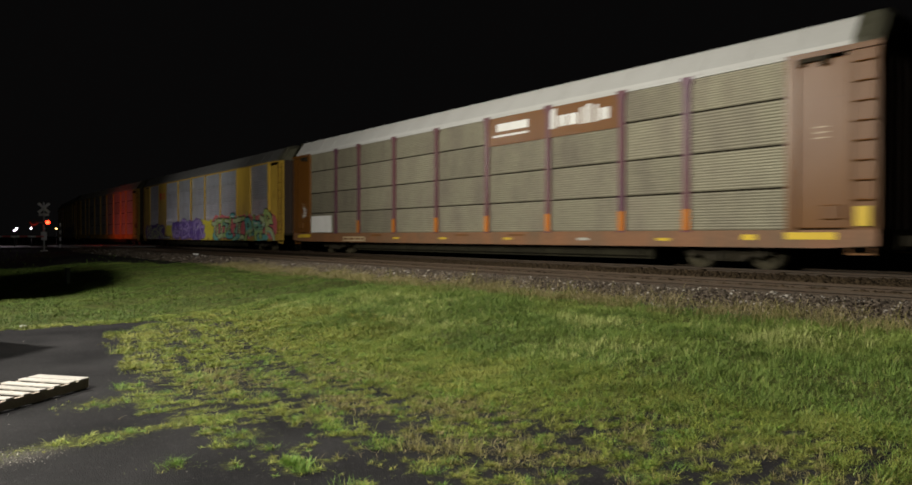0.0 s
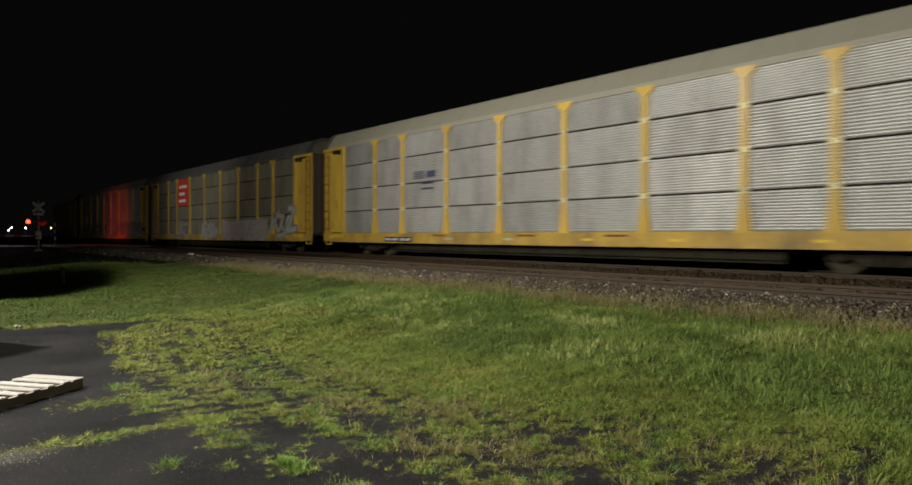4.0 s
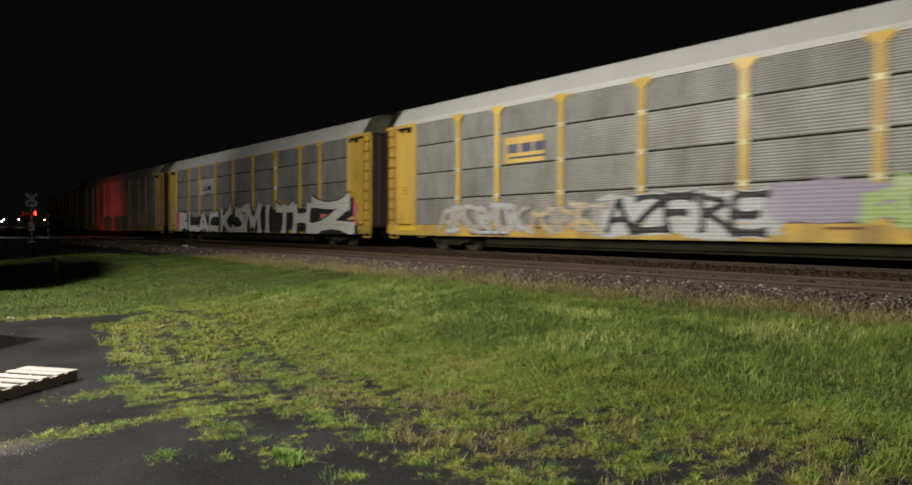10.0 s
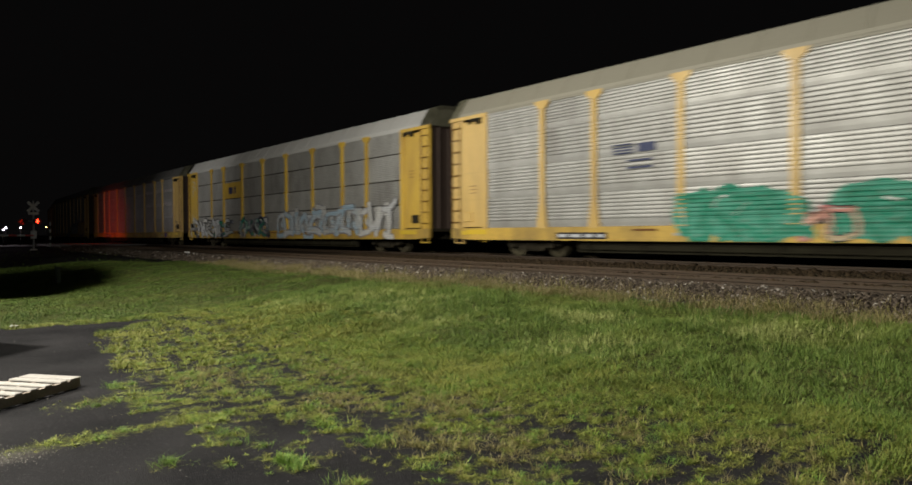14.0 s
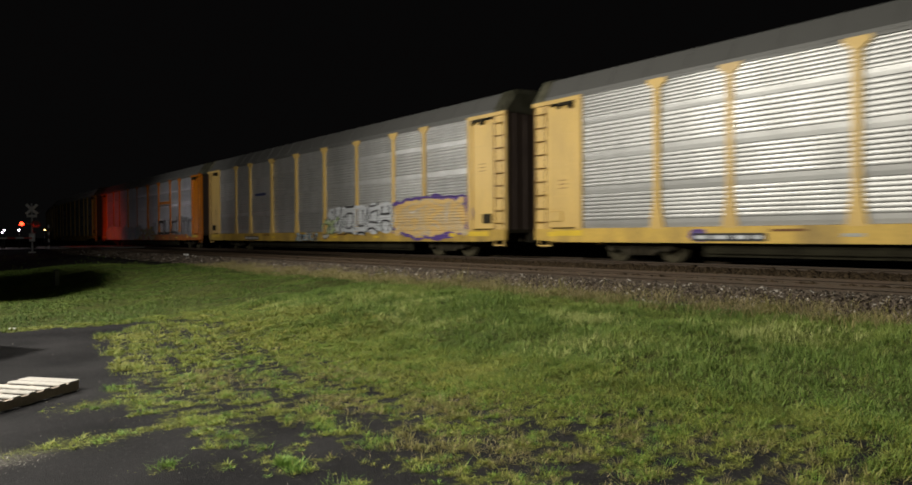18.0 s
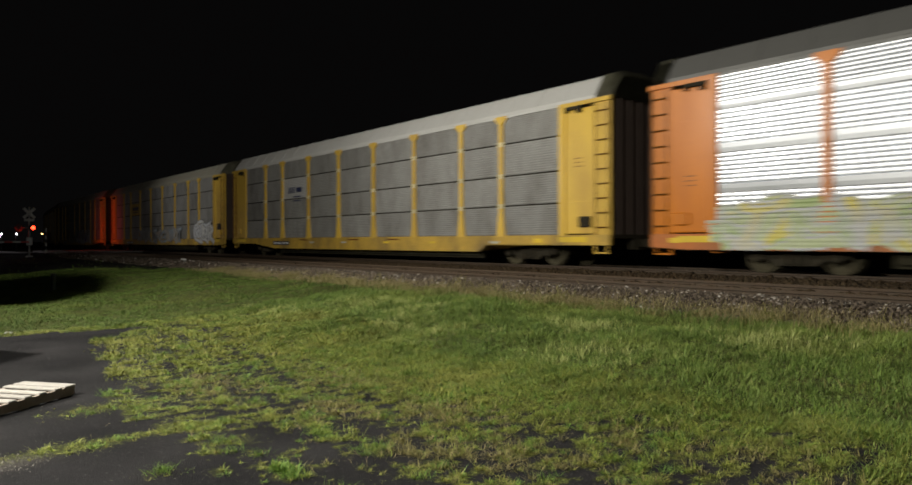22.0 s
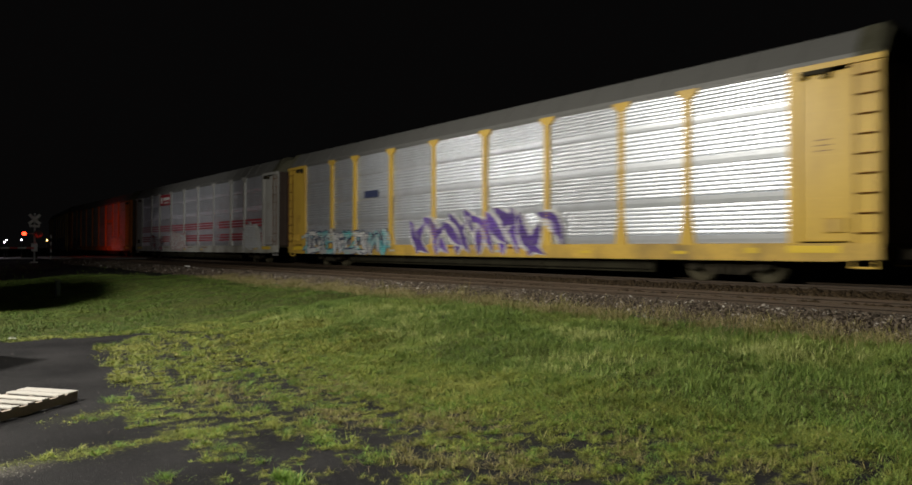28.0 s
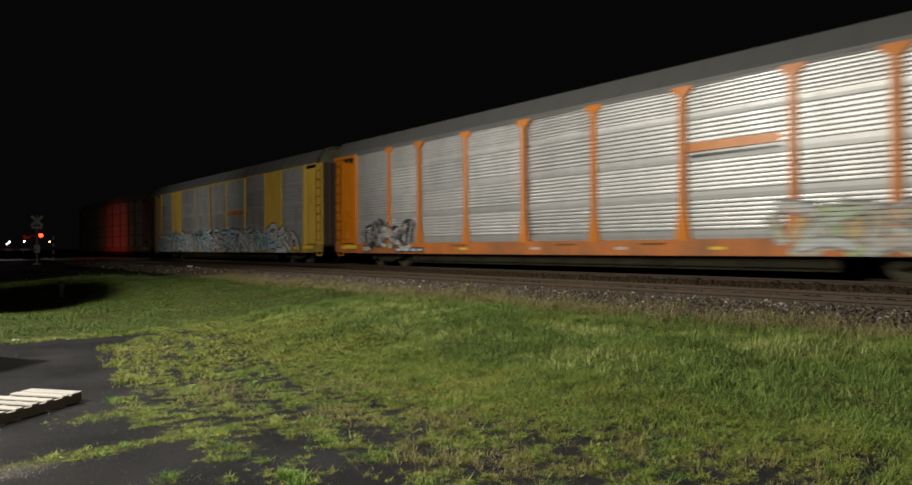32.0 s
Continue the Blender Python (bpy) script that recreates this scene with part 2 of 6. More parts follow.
# ---- ground, road, tracks ----
def ground_material():
    m = bpy.data.materials.new("ground")
    m.use_nodes = True
    n, l = m.node_tree.nodes, m.node_tree.links
    b = n["Principled BSDF"]
    co = n.new("ShaderNodeTexCoord")

    def noise_tex(scale, detail=5):
        t = n.new("ShaderNodeTexNoise")
        t.inputs["Scale"].default_value, t.inputs["Detail"].default_value = scale, detail
        l.new(co.outputs["Object"], t.inputs["Vector"])
        return t

    def ramp(src, a, ca, z, cz):
        r = n.new("ShaderNodeValToRGB")
        e = r.color_ramp.elements
        e[0].position, e[0].color, e[1].position, e[1].color = a, (*ca, 1), z, (*cz, 1)
        l.new(src, r.inputs[0])
        return r

    def mix(fac, a, c):
        x = n.new("ShaderNodeMix")
        x.data_type = "RGBA"
        l.new(fac, x.inputs["Factor"])
        l.new(a, x.inputs["A"])
        l.new(c, x.inputs["B"])
        return x.outputs["Result"]

    broad, mid, grit, fleck = noise_tex(0.9), noise_tex(9, 6), noise_tex(140, 3), noise_tex(26, 6)
    vor = n.new("ShaderNodeTexVoronoi")
    vor.inputs["Scale"].default_value = 95
    l.new(co.outputs["Object"], vor.inputs["Vector"])
    tar = ramp(broad.outputs["Fac"], 0.35, (0.0088, 0.0086, 0.0096), 0.7, (0.0222, 0.0215, 0.0228))
    chip = ramp(vor.outputs["Color"], 0.80, (0, 0, 0), 0.98, (1, 1, 1))
    pale = ramp(grit.outputs["Fac"], 0.3, (0.03, 0.03, 0.03), 0.8, (0.085, 0.082, 0.082))
    tar2 = mix(chip.outputs[0], tar.outputs[0], pale.outputs[0])
    worn = ramp(mid.outputs["Fac"], 0.60, (0, 0, 0), 0.78, (0.5, 0.5, 0.5))
    tar3 = mix(worn.outputs[0], tar2, ramp(grit.outputs["Fac"], 0.3, (0.017, 0.016, 0.016), 0.7, (0.046, 0.043, 0.042)).outputs[0])
    soil = ramp(fleck.outputs["Fac"], 0.36, (0.016, 0.018, 0.009), 0.68, (0.085, 0.095, 0.026))
    cover = n.new("ShaderNodeAttribute")
    cover.attribute_name = "cover"
    verge = n.new("ShaderNodeMath")
    verge.operation = "ADD"
    l.new(cover.outputs["Fac"], verge.inputs[0])
    off = n.new("ShaderNodeMapRange")
    off.inputs["To Min"].default_value, off.inputs["To Max"].default_value = -0.65, 0.55
    l.new(fleck.outputs["Fac"], off.inputs["Value"])
    l.new(off.outputs[0], verge.inputs[1])
    edge = ramp(verge.outputs[0], 0.25, (0, 0, 0), 0.85, (1, 1, 1))
    grassy = mix(edge.outputs[0], tar3, soil.outputs[0])
    worn_spot = n.new("ShaderNodeAttribute")
    worn_spot.attribute_name = "pale"
    grassy = mix(worn_spot.outputs["Fac"], grassy, ramp(fleck.outputs["Fac"], 0.3, (0.026, 0.024, 0.022), 0.7, (0.085, 0.079, 0.072)).outputs[0])
    stone = n.new("ShaderNodeAttribute")
    stone.attribute_name = "bed"
    gravel = ramp(vor.outputs["Distance"], 0.05, (0.085, 0.062, 0.042), 0.6, (0.026, 0.019, 0.013))
    l.new(mix(stone.outputs["Fac"], grassy, gravel.outputs[0]), b.inputs["Base Color"])
    b.inputs["Roughness"].default_value = 0.92
    b.inputs["Specular IOR Level"].default_value = 0.08
    bp = n.new("ShaderNodeBump")
    bp.inputs["Strength"].default_value, bp.inputs["Distance"].default_value = 0.8, 0.006
    l.new(vor.outputs["Distance"], bp.inputs["Height"])
    l.new(bp.outputs[0], b.inputs["Normal"])
    return m


def build_ground():
    xs = np.concatenate([-np.geomspace(2500, 45, 40)[:-1], np.arange(-45, -16, 0.35), np.arange(-16, -9, 0.11), np.arange(-9, 0.5, 0.045), np.arange(0.5, 3, 0.11), np.geomspace(3, 2500, 40)])
    ys = np.concatenate([-np.geomspace(2500, 6, 30)[:-1], np.arange(-6, 0, 0.4), np.arange(0, 5.4, 0.045), np.arange(5.4, 11, 0.11), np.arange(11, 27, 0.4), np.geomspace(27, 3000, 45)])
    ob = grid_mesh("ground", xs, ys, lie, ground_material())
    X, Y = np.meshgrid(xs, ys)
    for key, field in (("cover", sward(X, Y)), ("bed", step(9.25, 9.75, Y - swing(X) + 0.25 * waves(X, Y, 1.1, 12)) * (1 - step(20, 22, Y - swing(X)))),
                       ("pale", np.exp(-(((X + 5.80) / 0.16) ** 2 + ((Y - 0.56) / 0.30) ** 2) ** 1.5))):
        at = ob.data.attributes.new(key, "FLOAT", "POINT")
        at.data.foreach_set("value", np.asarray(field, float).ravel())
    tagged(ob, "cracked dark tarmac running into rough grass and ballast", "ground", kind="structure")


def build_road():
    bm = bmesh.new()
    prof = [(y, float(lie(-66, y)) + 0.025) for y in np.linspace(-40, 9.9, 40)]
    for a, b in zip(prof[:-1], prof[1:]):
        f = [bm.verts.new(p) for p in ((-71.5, *a), (-60.5, *a), (-60.5, *b), (-71.5, *b))]
        bm.faces.new(f)
    for y0, y1 in ((10.05, 10.86), (11.02, 12.28), (12.46, 16.42), (16.58, 17.84), (18.02, 21)):
        box(bm, -71.5, -60.5, y0, y1, 0.5, RAIL - 0.012)
    bmesh.ops.remove_doubles(bm, verts=bm.verts[:], dist=0.001)
    # Tarmac lightened in its colour, in place of street light on the road.
    ob = part("road", bm, mat("road_tar_lit", (0.26, 0.25, 0.24), 0.9, var=0.2, scale=0.8, fine=60, stain=(0.16, 0.155, 0.15)))
    tagged(ob, "tarmac road over the railway crossing, coloured pale as if lit", "road", kind="structure")


RUST = (0.040, 0.025, 0.012)
RAIL_PROFILE = [(-0.07, 0), (0.07, 0), (0.07, 0.014), (0.012, 0.035), (0.010, 0.115), (0.036, 0.128), (0.036, 0.158), (0.026, 0.17), (-0.026, 0.17), (-0.036, 0.158), (-0.036, 0.128), (-0.010, 0.115), (-0.012, 0.035), (-0.07, 0.014)]


def along_track(bm, profile, yc):
    """A profile of (y, z) about the centre line, carried along the straight and the curve."""
    rings = []
    for x in [80] + [BEND - 8 * i for i in range(76)]:
        px, py, a = along(x, yc)
        rings.append([bm.verts.new((px - y * math.sin(a), py - yc + y * math.cos(a), z)) for y, z in profile])
    k = len(profile)
    for a, b in zip(rings[:-1], rings[1:]):
        for i in range(k):
            j = (i + 1) % k
            bm.faces.new((b[i], a[i], a[j], b[j]))
    bm.faces.new(rings[0])
    bm.faces.new(rings[-1][::-1])


def build_track(yc, name, label, shiny):
    track = thing(name, (0, yc, 0), label, "railway track")
    track["kind"] = "structure"
    for side in (-0.7525, 0.7525):
        bm = bmesh.new()
        along_track(bm, [(side + y, RAIL - 0.17 + z) for y, z in RAIL_PROFILE], yc)
        part("rail", bm, mat("rusty_rail", RUST, 0.75, 0.0, scale=5, fine=30, stain=(0.08, 0.045, 0.03)), track)
        bm = bmesh.new()
        along_track(bm, [(side - 0.022, RAIL), (side + 0.022, RAIL), (side + 0.018, RAIL + 0.003), (side - 0.018, RAIL + 0.003)], yc)
        part("running_surface", bm, mat("rail_head_" + name, (0.5, 0.48, 0.46) if shiny else (0.085, 0.056, 0.032), 0.28 if shiny else 0.7, 0.9 if shiny else 0.0, scale=4, fine=20), track, "worn steel rail head")
    tie = mat("tie_wood", (0.062, 0.045, 0.030), 0.9, scale=6, fine=50, stain=(0.04, 0.03, 0.025))
    bm = bmesh.new()
    box(bm, -0.115, 0.115, -1.3, 1.3, RAIL - 0.33, RAIL - 0.172)
    bevelled(bm, 0.012)
    me = bpy.data.meshes.new("tie")
    bm.to_mesh(me)
    bm.free()
    rng = random.Random(int(yc * 100))
    far = bmesh.new()
    for i in range(360):
        x = 3 - 0.53 * i
        if x > -58:
            t = link_mesh("tie", me, tie, track)
            t.matrix_basis = pose(x + rng.uniform(-0.02, 0.02), rng.uniform(-0.04, 0.04), rng.uniform(-0.006, 0.004), 0, 0, rng.uniform(-1.2, 1.2))
        else:
            px, py, a = along(x, yc)
            turned = Matrix.Translation((px, py - yc, 0)) @ Matrix.Rotation(a, 4, "Z")
            for v in box(far, -0.115, 0.115, -1.3, 1.3, RAIL - 0.33, RAIL - 0.172):
                v.co = turned @ v.co
    tagged(part("far_ties", far, tie, track), kind="stuff")
    bm = bmesh.new()
    for i in range(112):
        x = 3 - 0.53 * i
        for side in (-0.7525, 0.7525):
            box(bm, x - 0.09, x + 0.09, side - 0.19, side - 0.075, RAIL - 0.172, RAIL - 0.157)
            box(bm, x - 0.03, x + 0.03, side - 0.095, side - 0.06, RAIL - 0.165, RAIL - 0.135)
    tagged(part("tie_plates", bm, mat("plate_rust", (0.13, 0.07, 0.045), 0.8), track, "rusty tie plates and spikes"), kind="stuff")


def joined(name, verts, faces, material, label, category):
    me = bpy.data.meshes.new(name)
    v = np.asarray(verts, np.float32).reshape(-1, 3)
    f = np.asarray(faces, np.int32)
    k = f.shape[1]
    me.vertices.add(len(v))
    me.vertices.foreach_set("co", v.ravel())
    me.loops.add(f.size)
    me.loops.foreach_set("vertex_index", f.ravel())
    me.polygons.add(len(f))
    me.polygons.foreach_set("loop_start", np.arange(0, f.size, k, dtype=np.int32))
    me.update(calc_edges=True)
    ob = link_mesh(name, me, material)
    return tagged(ob, label, category, kind="stuff")


def stones(name, n, xr, yr, size, lift, material, label, seed, spread=None):
    """Loose crushed stones on the ground."""
    r = np.random.RandomState(seed)
    x, y = r.uniform(*xr, n), r.uniform(*yr, n)
    keep = r.uniform(0, 1, n) < (spread(x, y) if spread else step(9.25, 9.75, y + 0.3 * waves(x, y, 1.2, 12)) + 0.02)
    x, y = x[keep], y[keep]
    n = len(x)
    z = lie(x, y) + lift
    base = np.array([(1, 0, 0), (-1, 0, 0), (0, 1, 0), (0, -1, 0), (0, 0, 1), (0, 0, -1), (0.7, 0.7, 0.5), (-0.7, -0.6, 0.6)], float)
    tri = np.array([(0, 6, 4), (6, 2, 4), (0, 2, 6), (2, 1, 4), (1, 7, 4), (7, 3, 4), (1, 3, 7), (3, 0, 4), (2, 0, 5), (1, 2, 5), (3, 1, 5), (0, 3, 5)])
    s = (size * r.lognormal(0, 0.33, n))[:, None, None]
    p = base[None] * s * r.uniform(0.55, 1.25, (n, 8, 3))
    a = r.uniform(0, 6.28, n)
    c, q = np.cos(a)[:, None], np.sin(a)[:, None]
    px = p[..., 0] * c - p[..., 1] * q
    py = p[..., 0] * q + p[..., 1] * c
    v = np.stack([px + x[:, None], py + y[:, None], p[..., 2] * 0.75 + z[:, None]], -1)
    f = tri[None] + (np.arange(n) * 8)[:, None, None]
    joined(name, v, f.reshape(-1, 3), material, label, "gravel")


def blades(name, x, y, height, width, lean, material, label, seed, category="grass"):
    """Grass: bent tapering blades, each of two pieces, at the places given."""
    r = np.random.RandomState(seed)
    n = len(x)
    z = lie(x, y) - 0.004
    a = r.uniform(0, 6.28, n)
    h = height * r.uniform(0.5, 1.3, n)
    w = width * r.uniform(0.7, 1.4, n)
    dx, dy = np.cos(a), np.sin(a)
    bend = lean * h * r.uniform(0.3, 1.5, n)
    b = a + 1.571 + r.uniform(-0.7, 0.7, n)
    ex, ey = np.cos(b), np.sin(b)

    def at(side, up, out, thin):
        return np.stack([x + side * dx * w * thin + ex * bend * out, y + side * dy * w * thin + ey * bend * out, z + h * up], -1)

    v = np.stack([at(-1, 0, 0, 1), at(1, 0, 0, 1), at(1, 0.55, 0.35, 0.8), at(-1, 0.55, 0.35, 0.8), at(0.0, 0.93, 1.0, 0.1)], 1)
    i = np.arange(n) * 5
    f = np.concatenate([np.stack([i, i + 1, i + 2], -1), np.stack([i, i + 2, i + 3], -1), np.stack([i + 3, i + 2, i + 4], -1)])
    return joined(name, v, f, material, label, category)


def rosettes(name, cx, cy, m, length, width, material, label, seed, upright=0.5):
    """Tufts: m arching blades thrown outwards from each centre."""
    r = np.random.RandomState(seed)
    n = len(cx) * m
    size = np.repeat(length, m) * r.uniform(0.45, 1.25, n)
    a = r.uniform(0, 6.283, n)
    e = r.uniform(0.12, 0.5 + 0.9 * upright, n)
    root = 0.22 * np.repeat(length, m) * np.sqrt(r.uniform(0, 1, n))
    b = a + r.normal(0, 0.7, n)
    x, y = np.repeat(cx, m) + root * np.cos(a), np.repeat(cy, m) + root * np.sin(a)
    z = lie(x, y) - 0.004
    ex, ey = np.cos(b), np.sin(b)
    w = width * r.uniform(0.6, 1.4, n)

    def at(side, out, up, thin):
        return np.stack([x + ex * size * out - side * ey * w * thin, y + ey * size * out + side * ex * w * thin, z + size * up], -1)

    mo, mu = 0.5 * np.cos(e), 0.55 * np.sin(e)
    to, tu = np.cos(e) * 1.0, np.sin(e) * r.uniform(0.45, 1.0, n)
    v = np.stack([at(-1, 0 * e, 0 * e, 0.8), at(1, 0 * e, 0 * e, 0.8), at(1, mo, mu, 1.0), at(-1, mo, mu, 1.0), at(0, to, tu, 0.1)], 1)
    i = np.arange(n) * 5
    f = np.concatenate([np.stack([i, i + 1, i + 2], -1), np.stack([i, i + 2, i + 3], -1), np.stack([i + 3, i + 2, i + 4], -1)])
    return joined(name, v, f, material, label, "grass")


def scatter(n, xr, yr, seed, power=1.0, floor=0.02):
    """Places for blades, clustered in tufts, thick where the sward is closed."""
    r = np.random.RandomState(seed)
    k = max(1, n // 7)
    cx, cy = r.uniform(*xr, k), r.uniform(*yr, k)
    x = np.repeat(cx, 7) + r.normal(0, 0.035, k * 7)
    y = np.repeat(cy, 7) + r.normal(0, 0.035, k * 7)
    c = np.clip(sward(x, y), 0, 1) ** power
    c = c * (0.62 + 0.38 * np.clip(waves(x, y, 0.8, 17) + 0.5, 0, 1)) * (1 - step(9.1, 9.95, y + 0.3 * waves(x, y, 1.2, 12)))
    keep = r.uniform(0, 1, k * 7) < c + floor * (c > 0.02)
    return x[keep], y[keep]


def build_grass():
    sun_patch = (0.200, 0.250, 0.058)
    green = island_mat("grass_blade", (0.054, 0.102, 0.020), (0.182, 0.258, 0.055), 0.6, 0.25, (0.24, 0.21, 0.085), sun_patch)
    fresh = island_mat("grass_tuft", (0.072, 0.112, 0.019), (0.248, 0.288, 0.053), 0.6, 0.2, (0.34, 0.29, 0.14), (0.235, 0.245, 0.06))
    lush = island_mat("grass_lush", (0.048, 0.102, 0.017), (0.155, 0.255, 0.040), 0.6, 0.2, (0.26, 0.26, 0.08))
    # Darker copy of the bank grass, its colour holding down the lamplight there.
    mown = island_mat("grass_mown_dim", (0.034, 0.068, 0.012), (0.108, 0.165, 0.032), 0.6, 0.2, (0.17, 0.15, 0.06), (0.128, 0.165, 0.036))
    dry = island_mat("dry_stalk", (0.17, 0.14, 0.065), (0.36, 0.30, 0.16), 0.7, 0.2)
    # arching tufts over the broken tarmac, in three sizes and shades
    r = np.random.RandomState(61)
    moss = island_mat("grass_olive", (0.078, 0.092, 0.017), (0.245, 0.247, 0.053), 0.65, 0.2, (0.33, 0.26, 0.12), (0.19, 0.19, 0.05))
    straw = island_mat("grass_straw", (0.105, 0.105, 0.035), (0.25, 0.215, 0.090), 0.7, 0.2, (0.16, 0.19, 0.05))
    for count, xr, yr, size, blade, m, kind, words in (
            (9500, (-9.5, 1.0), (0.6, 5.6), 0.042, 0.0015, 22, moss, "flat olive tufts of grass on broken tarmac"),
            (5200, (-9.5, 1.0), (0.8, 5.8), 0.062, 0.0019, 24, fresh, "spreading light green tufts of grass on broken tarmac"),
            (1500, (-10.5, 1.0), (1.2, 6.2), 0.075, 0.0019, 26, lush, "larger green tufts of grass on broken tarmac"),
            (4200, (-13.5, -8.5), (1.6, 6.2), 0.075, 0.0034, 16, moss, "flat olive tufts of grass on broken tarmac")):
        cx, cy = r.uniform(*xr, count), r.uniform(*yr, count)
        c = sward(cx, cy)
        k = r.uniform(0, 1, count) < c ** 1.2 * (0.55 + 0.45 * (waves(cx, cy, 1.1, int(count / 100)) > 0))
        cx, cy, c = cx[k], cy[k], c[k]
        rosettes("grass_tufts", cx, cy, m, size * (0.5 + 0.6 * c) * r.lognormal(0, 0.25, len(cx)), blade, kind, words, count, 0.45)
    spots = ((-4.75, 3.85, 0.26, 80), (-3.5, 3.5, 0.40, 70), (-3.2, 4.4, 0.30, 30), (-2.1, 4.6, 0.35, 30), (-5.6, 3.2, 0.25, 50), (-4.1, 3.1, 0.25, 50), (-7.6, 2.7, 0.4, 60), (-6.6, 3.9, 0.3, 60), (-1.6, 4.3, 0.3, 50))
    cx, cy = np.concatenate([q[0] + q[2] * r.normal(0, 1, q[3]) for q in spots]), np.concatenate([q[1] + 0.6 * q[2] * r.normal(0, 1, q[3]) for q in spots])
    rosettes("dry_tufts", cx, cy, 24, 0.085 * r.lognormal(0, 0.25, len(cx)), 0.0015, straw, "tan half-dead tufts of grass among the green", 63, 0.8)
    # pale feathery drifts on the bank
    spots = ((-6.2, 7.5, 0.38, 120), (-3.7, 7.9, 0.42, 140), (-10.6, 7.1, 0.7, 160), (-8.6, 6.3, 0.6, 90), (-5.0, 6.2, 0.5, 60), (-12.3, 6.0, 0.7, 80))
    cx, cy = np.concatenate([q[0] + q[2] * r.normal(0, 1, q[3]) for q in spots]), np.concatenate([q[1] + 0.55 * q[2] * r.normal(0, 1, q[3]) for q in spots])
    rosettes("feathery_tufts", cx, cy, 30, 0.13 * r.lognormal(0, 0.2, len(cx)), 0.0017, island_mat("grass_feather", (0.20, 0.25, 0.07), (0.40, 0.42, 0.16), 0.6, 0.2), "pale feathery tufts of grass on the bank", 65, 1.0)
    # coarse upright tufts all over the bank
    count = 5200
    cx, cy = r.uniform(-13, 2.0, count), r.uniform(4.9, 9.3, count)
    k = r.uniform(0, 1, count) < 0.25 + 0.75 * (waves(cx, cy, 1.3, 71) + 0.6 * waves(cx, cy, 0.5, 72) > 0)
    rosettes("grass_tufts", cx[k], cy[k], 20, (0.06 + 0.05 * np.clip((cy[k] - 5.0) / 1.8, 0, 1)) * r.lognormal(0, 0.25, k.sum()), 0.0022, green, "coarse upright tufts of green grass on the bank", 73, 1.0)
    x, y = scatter(250000, (-8.2, 1.2), (0.2, 5.6), 21, 1.2)
    s = 0.021 + 0.036 * np.clip((y - 3.6) / 2.0, 0, 1) + 0.018 * np.clip(waves(x, y, 0.6, 33), -1, 1.5)
    s = np.maximum(s, 0.012) * (0.4 + 0.6 * sward(x, y) ** 2)
    blades("grass", x, y, s, 0.0014, 1.6, fresh, "short bright green grass growing over broken tarmac", 22)
    x, y = scatter(110000, (-14.0, -8.2), (1.0, 6.0), 36, 1.1)
    blades("grass", x, y, np.maximum(0.036 + 0.02 * np.clip(waves(x, y, 0.6, 33), -1, 1.5), 0.016), 0.0034, 1.2, fresh, "short bright green grass growing over broken tarmac", 37)
    x, y = scatter(360000, (-14, 2.5), (4.6, 9.7), 23, 1.0)
    s = 0.060 + 0.022 * waves(x, y, 1.5, 31) + 0.02 * waves(x, y, 0.5, 34)
    s = s * np.clip((y - 3.6) / 2.6, 0.5, 1)
    blades("grass", x, y, np.maximum(s, 0.020), 0.0020, 1.15, green, "uneven long green grass on the bank", 24)
    x, y = scatter(260000, (-37, -12), (1.2, 9.7), 25, 1.0)
    blades("grass", x, y, np.maximum(0.02, 0.042 + 0.014 * waves(x, y, 2.0, 31)), 0.0042, 1.2, mown, "mown green grass beside the railway", 26)
    x, y = scatter(50000, (-75, -32), (0.5, 9.6), 27, 1.0)
    keep = (x > -59) | (x < -73)
    blades("grass", x[keep], y[keep], 0.07, 0.02, 0.8, mown, "dim green grass towards the crossing", 28)
    r = np.random.RandomState(5)
    cx, cy = -4.36 + r.normal(0, 0.075, 26), 2.09 + r.normal(0, 0.055, 26)
    rosettes("grass_tuft", cx, cy, 26, 0.085 + 0 * cx, 0.0017, lush, "one thick tuft of bright grass in the tarmac", 39, 0.75)
    # small rosettes rooted in the joints of the tarmac
    n = 420
    cx, cy = r.uniform(-8.5, 1.0, n), r.uniform(1.2, 4.8, n)
    ok = sward(cx, cy) > 0.30
    cx, cy = cx[ok], cy[ok]
    w = np.repeat(r.uniform(0.02, 0.06, len(cx)), 70)
    x, y = np.repeat(cx, 70) + w * r.normal(0, 1, len(w)), np.repeat(cy, 70) + w * r.normal(0, 1, len(w))
    blades("grass_tuft", x, y, 0.018 + 0.6 * w, 0.0015, 1.6, lush, "small green rosettes of grass rooted in the tarmac", 45)
    # broad tall tufts standing out of the sward
    n = 260
    cx, cy = r.uniform(-13, 1.5, n), r.uniform(2.2, 9.0, n)
    x, y = np.repeat(cx, 30) + r.normal(0, 0.06, n * 30), np.repeat(cy, 30) + r.normal(0, 0.06, n * 30)
    k = sward(x, y) > 0.45
    blades("grass_tuft", x[k], y[k], 0.075, 0.0018, 1.1, fresh, "taller tufts of light green grass", 35)
    n = 20000
    x, y = r.uniform(-26, 2, n), 9.5 + 0.3 * r.normal(0, 1, n)
    k = r.uniform(0, 1, n) < 0.25 + 0.75 * (waves(x, y, 1.7, 40) > 0.1)
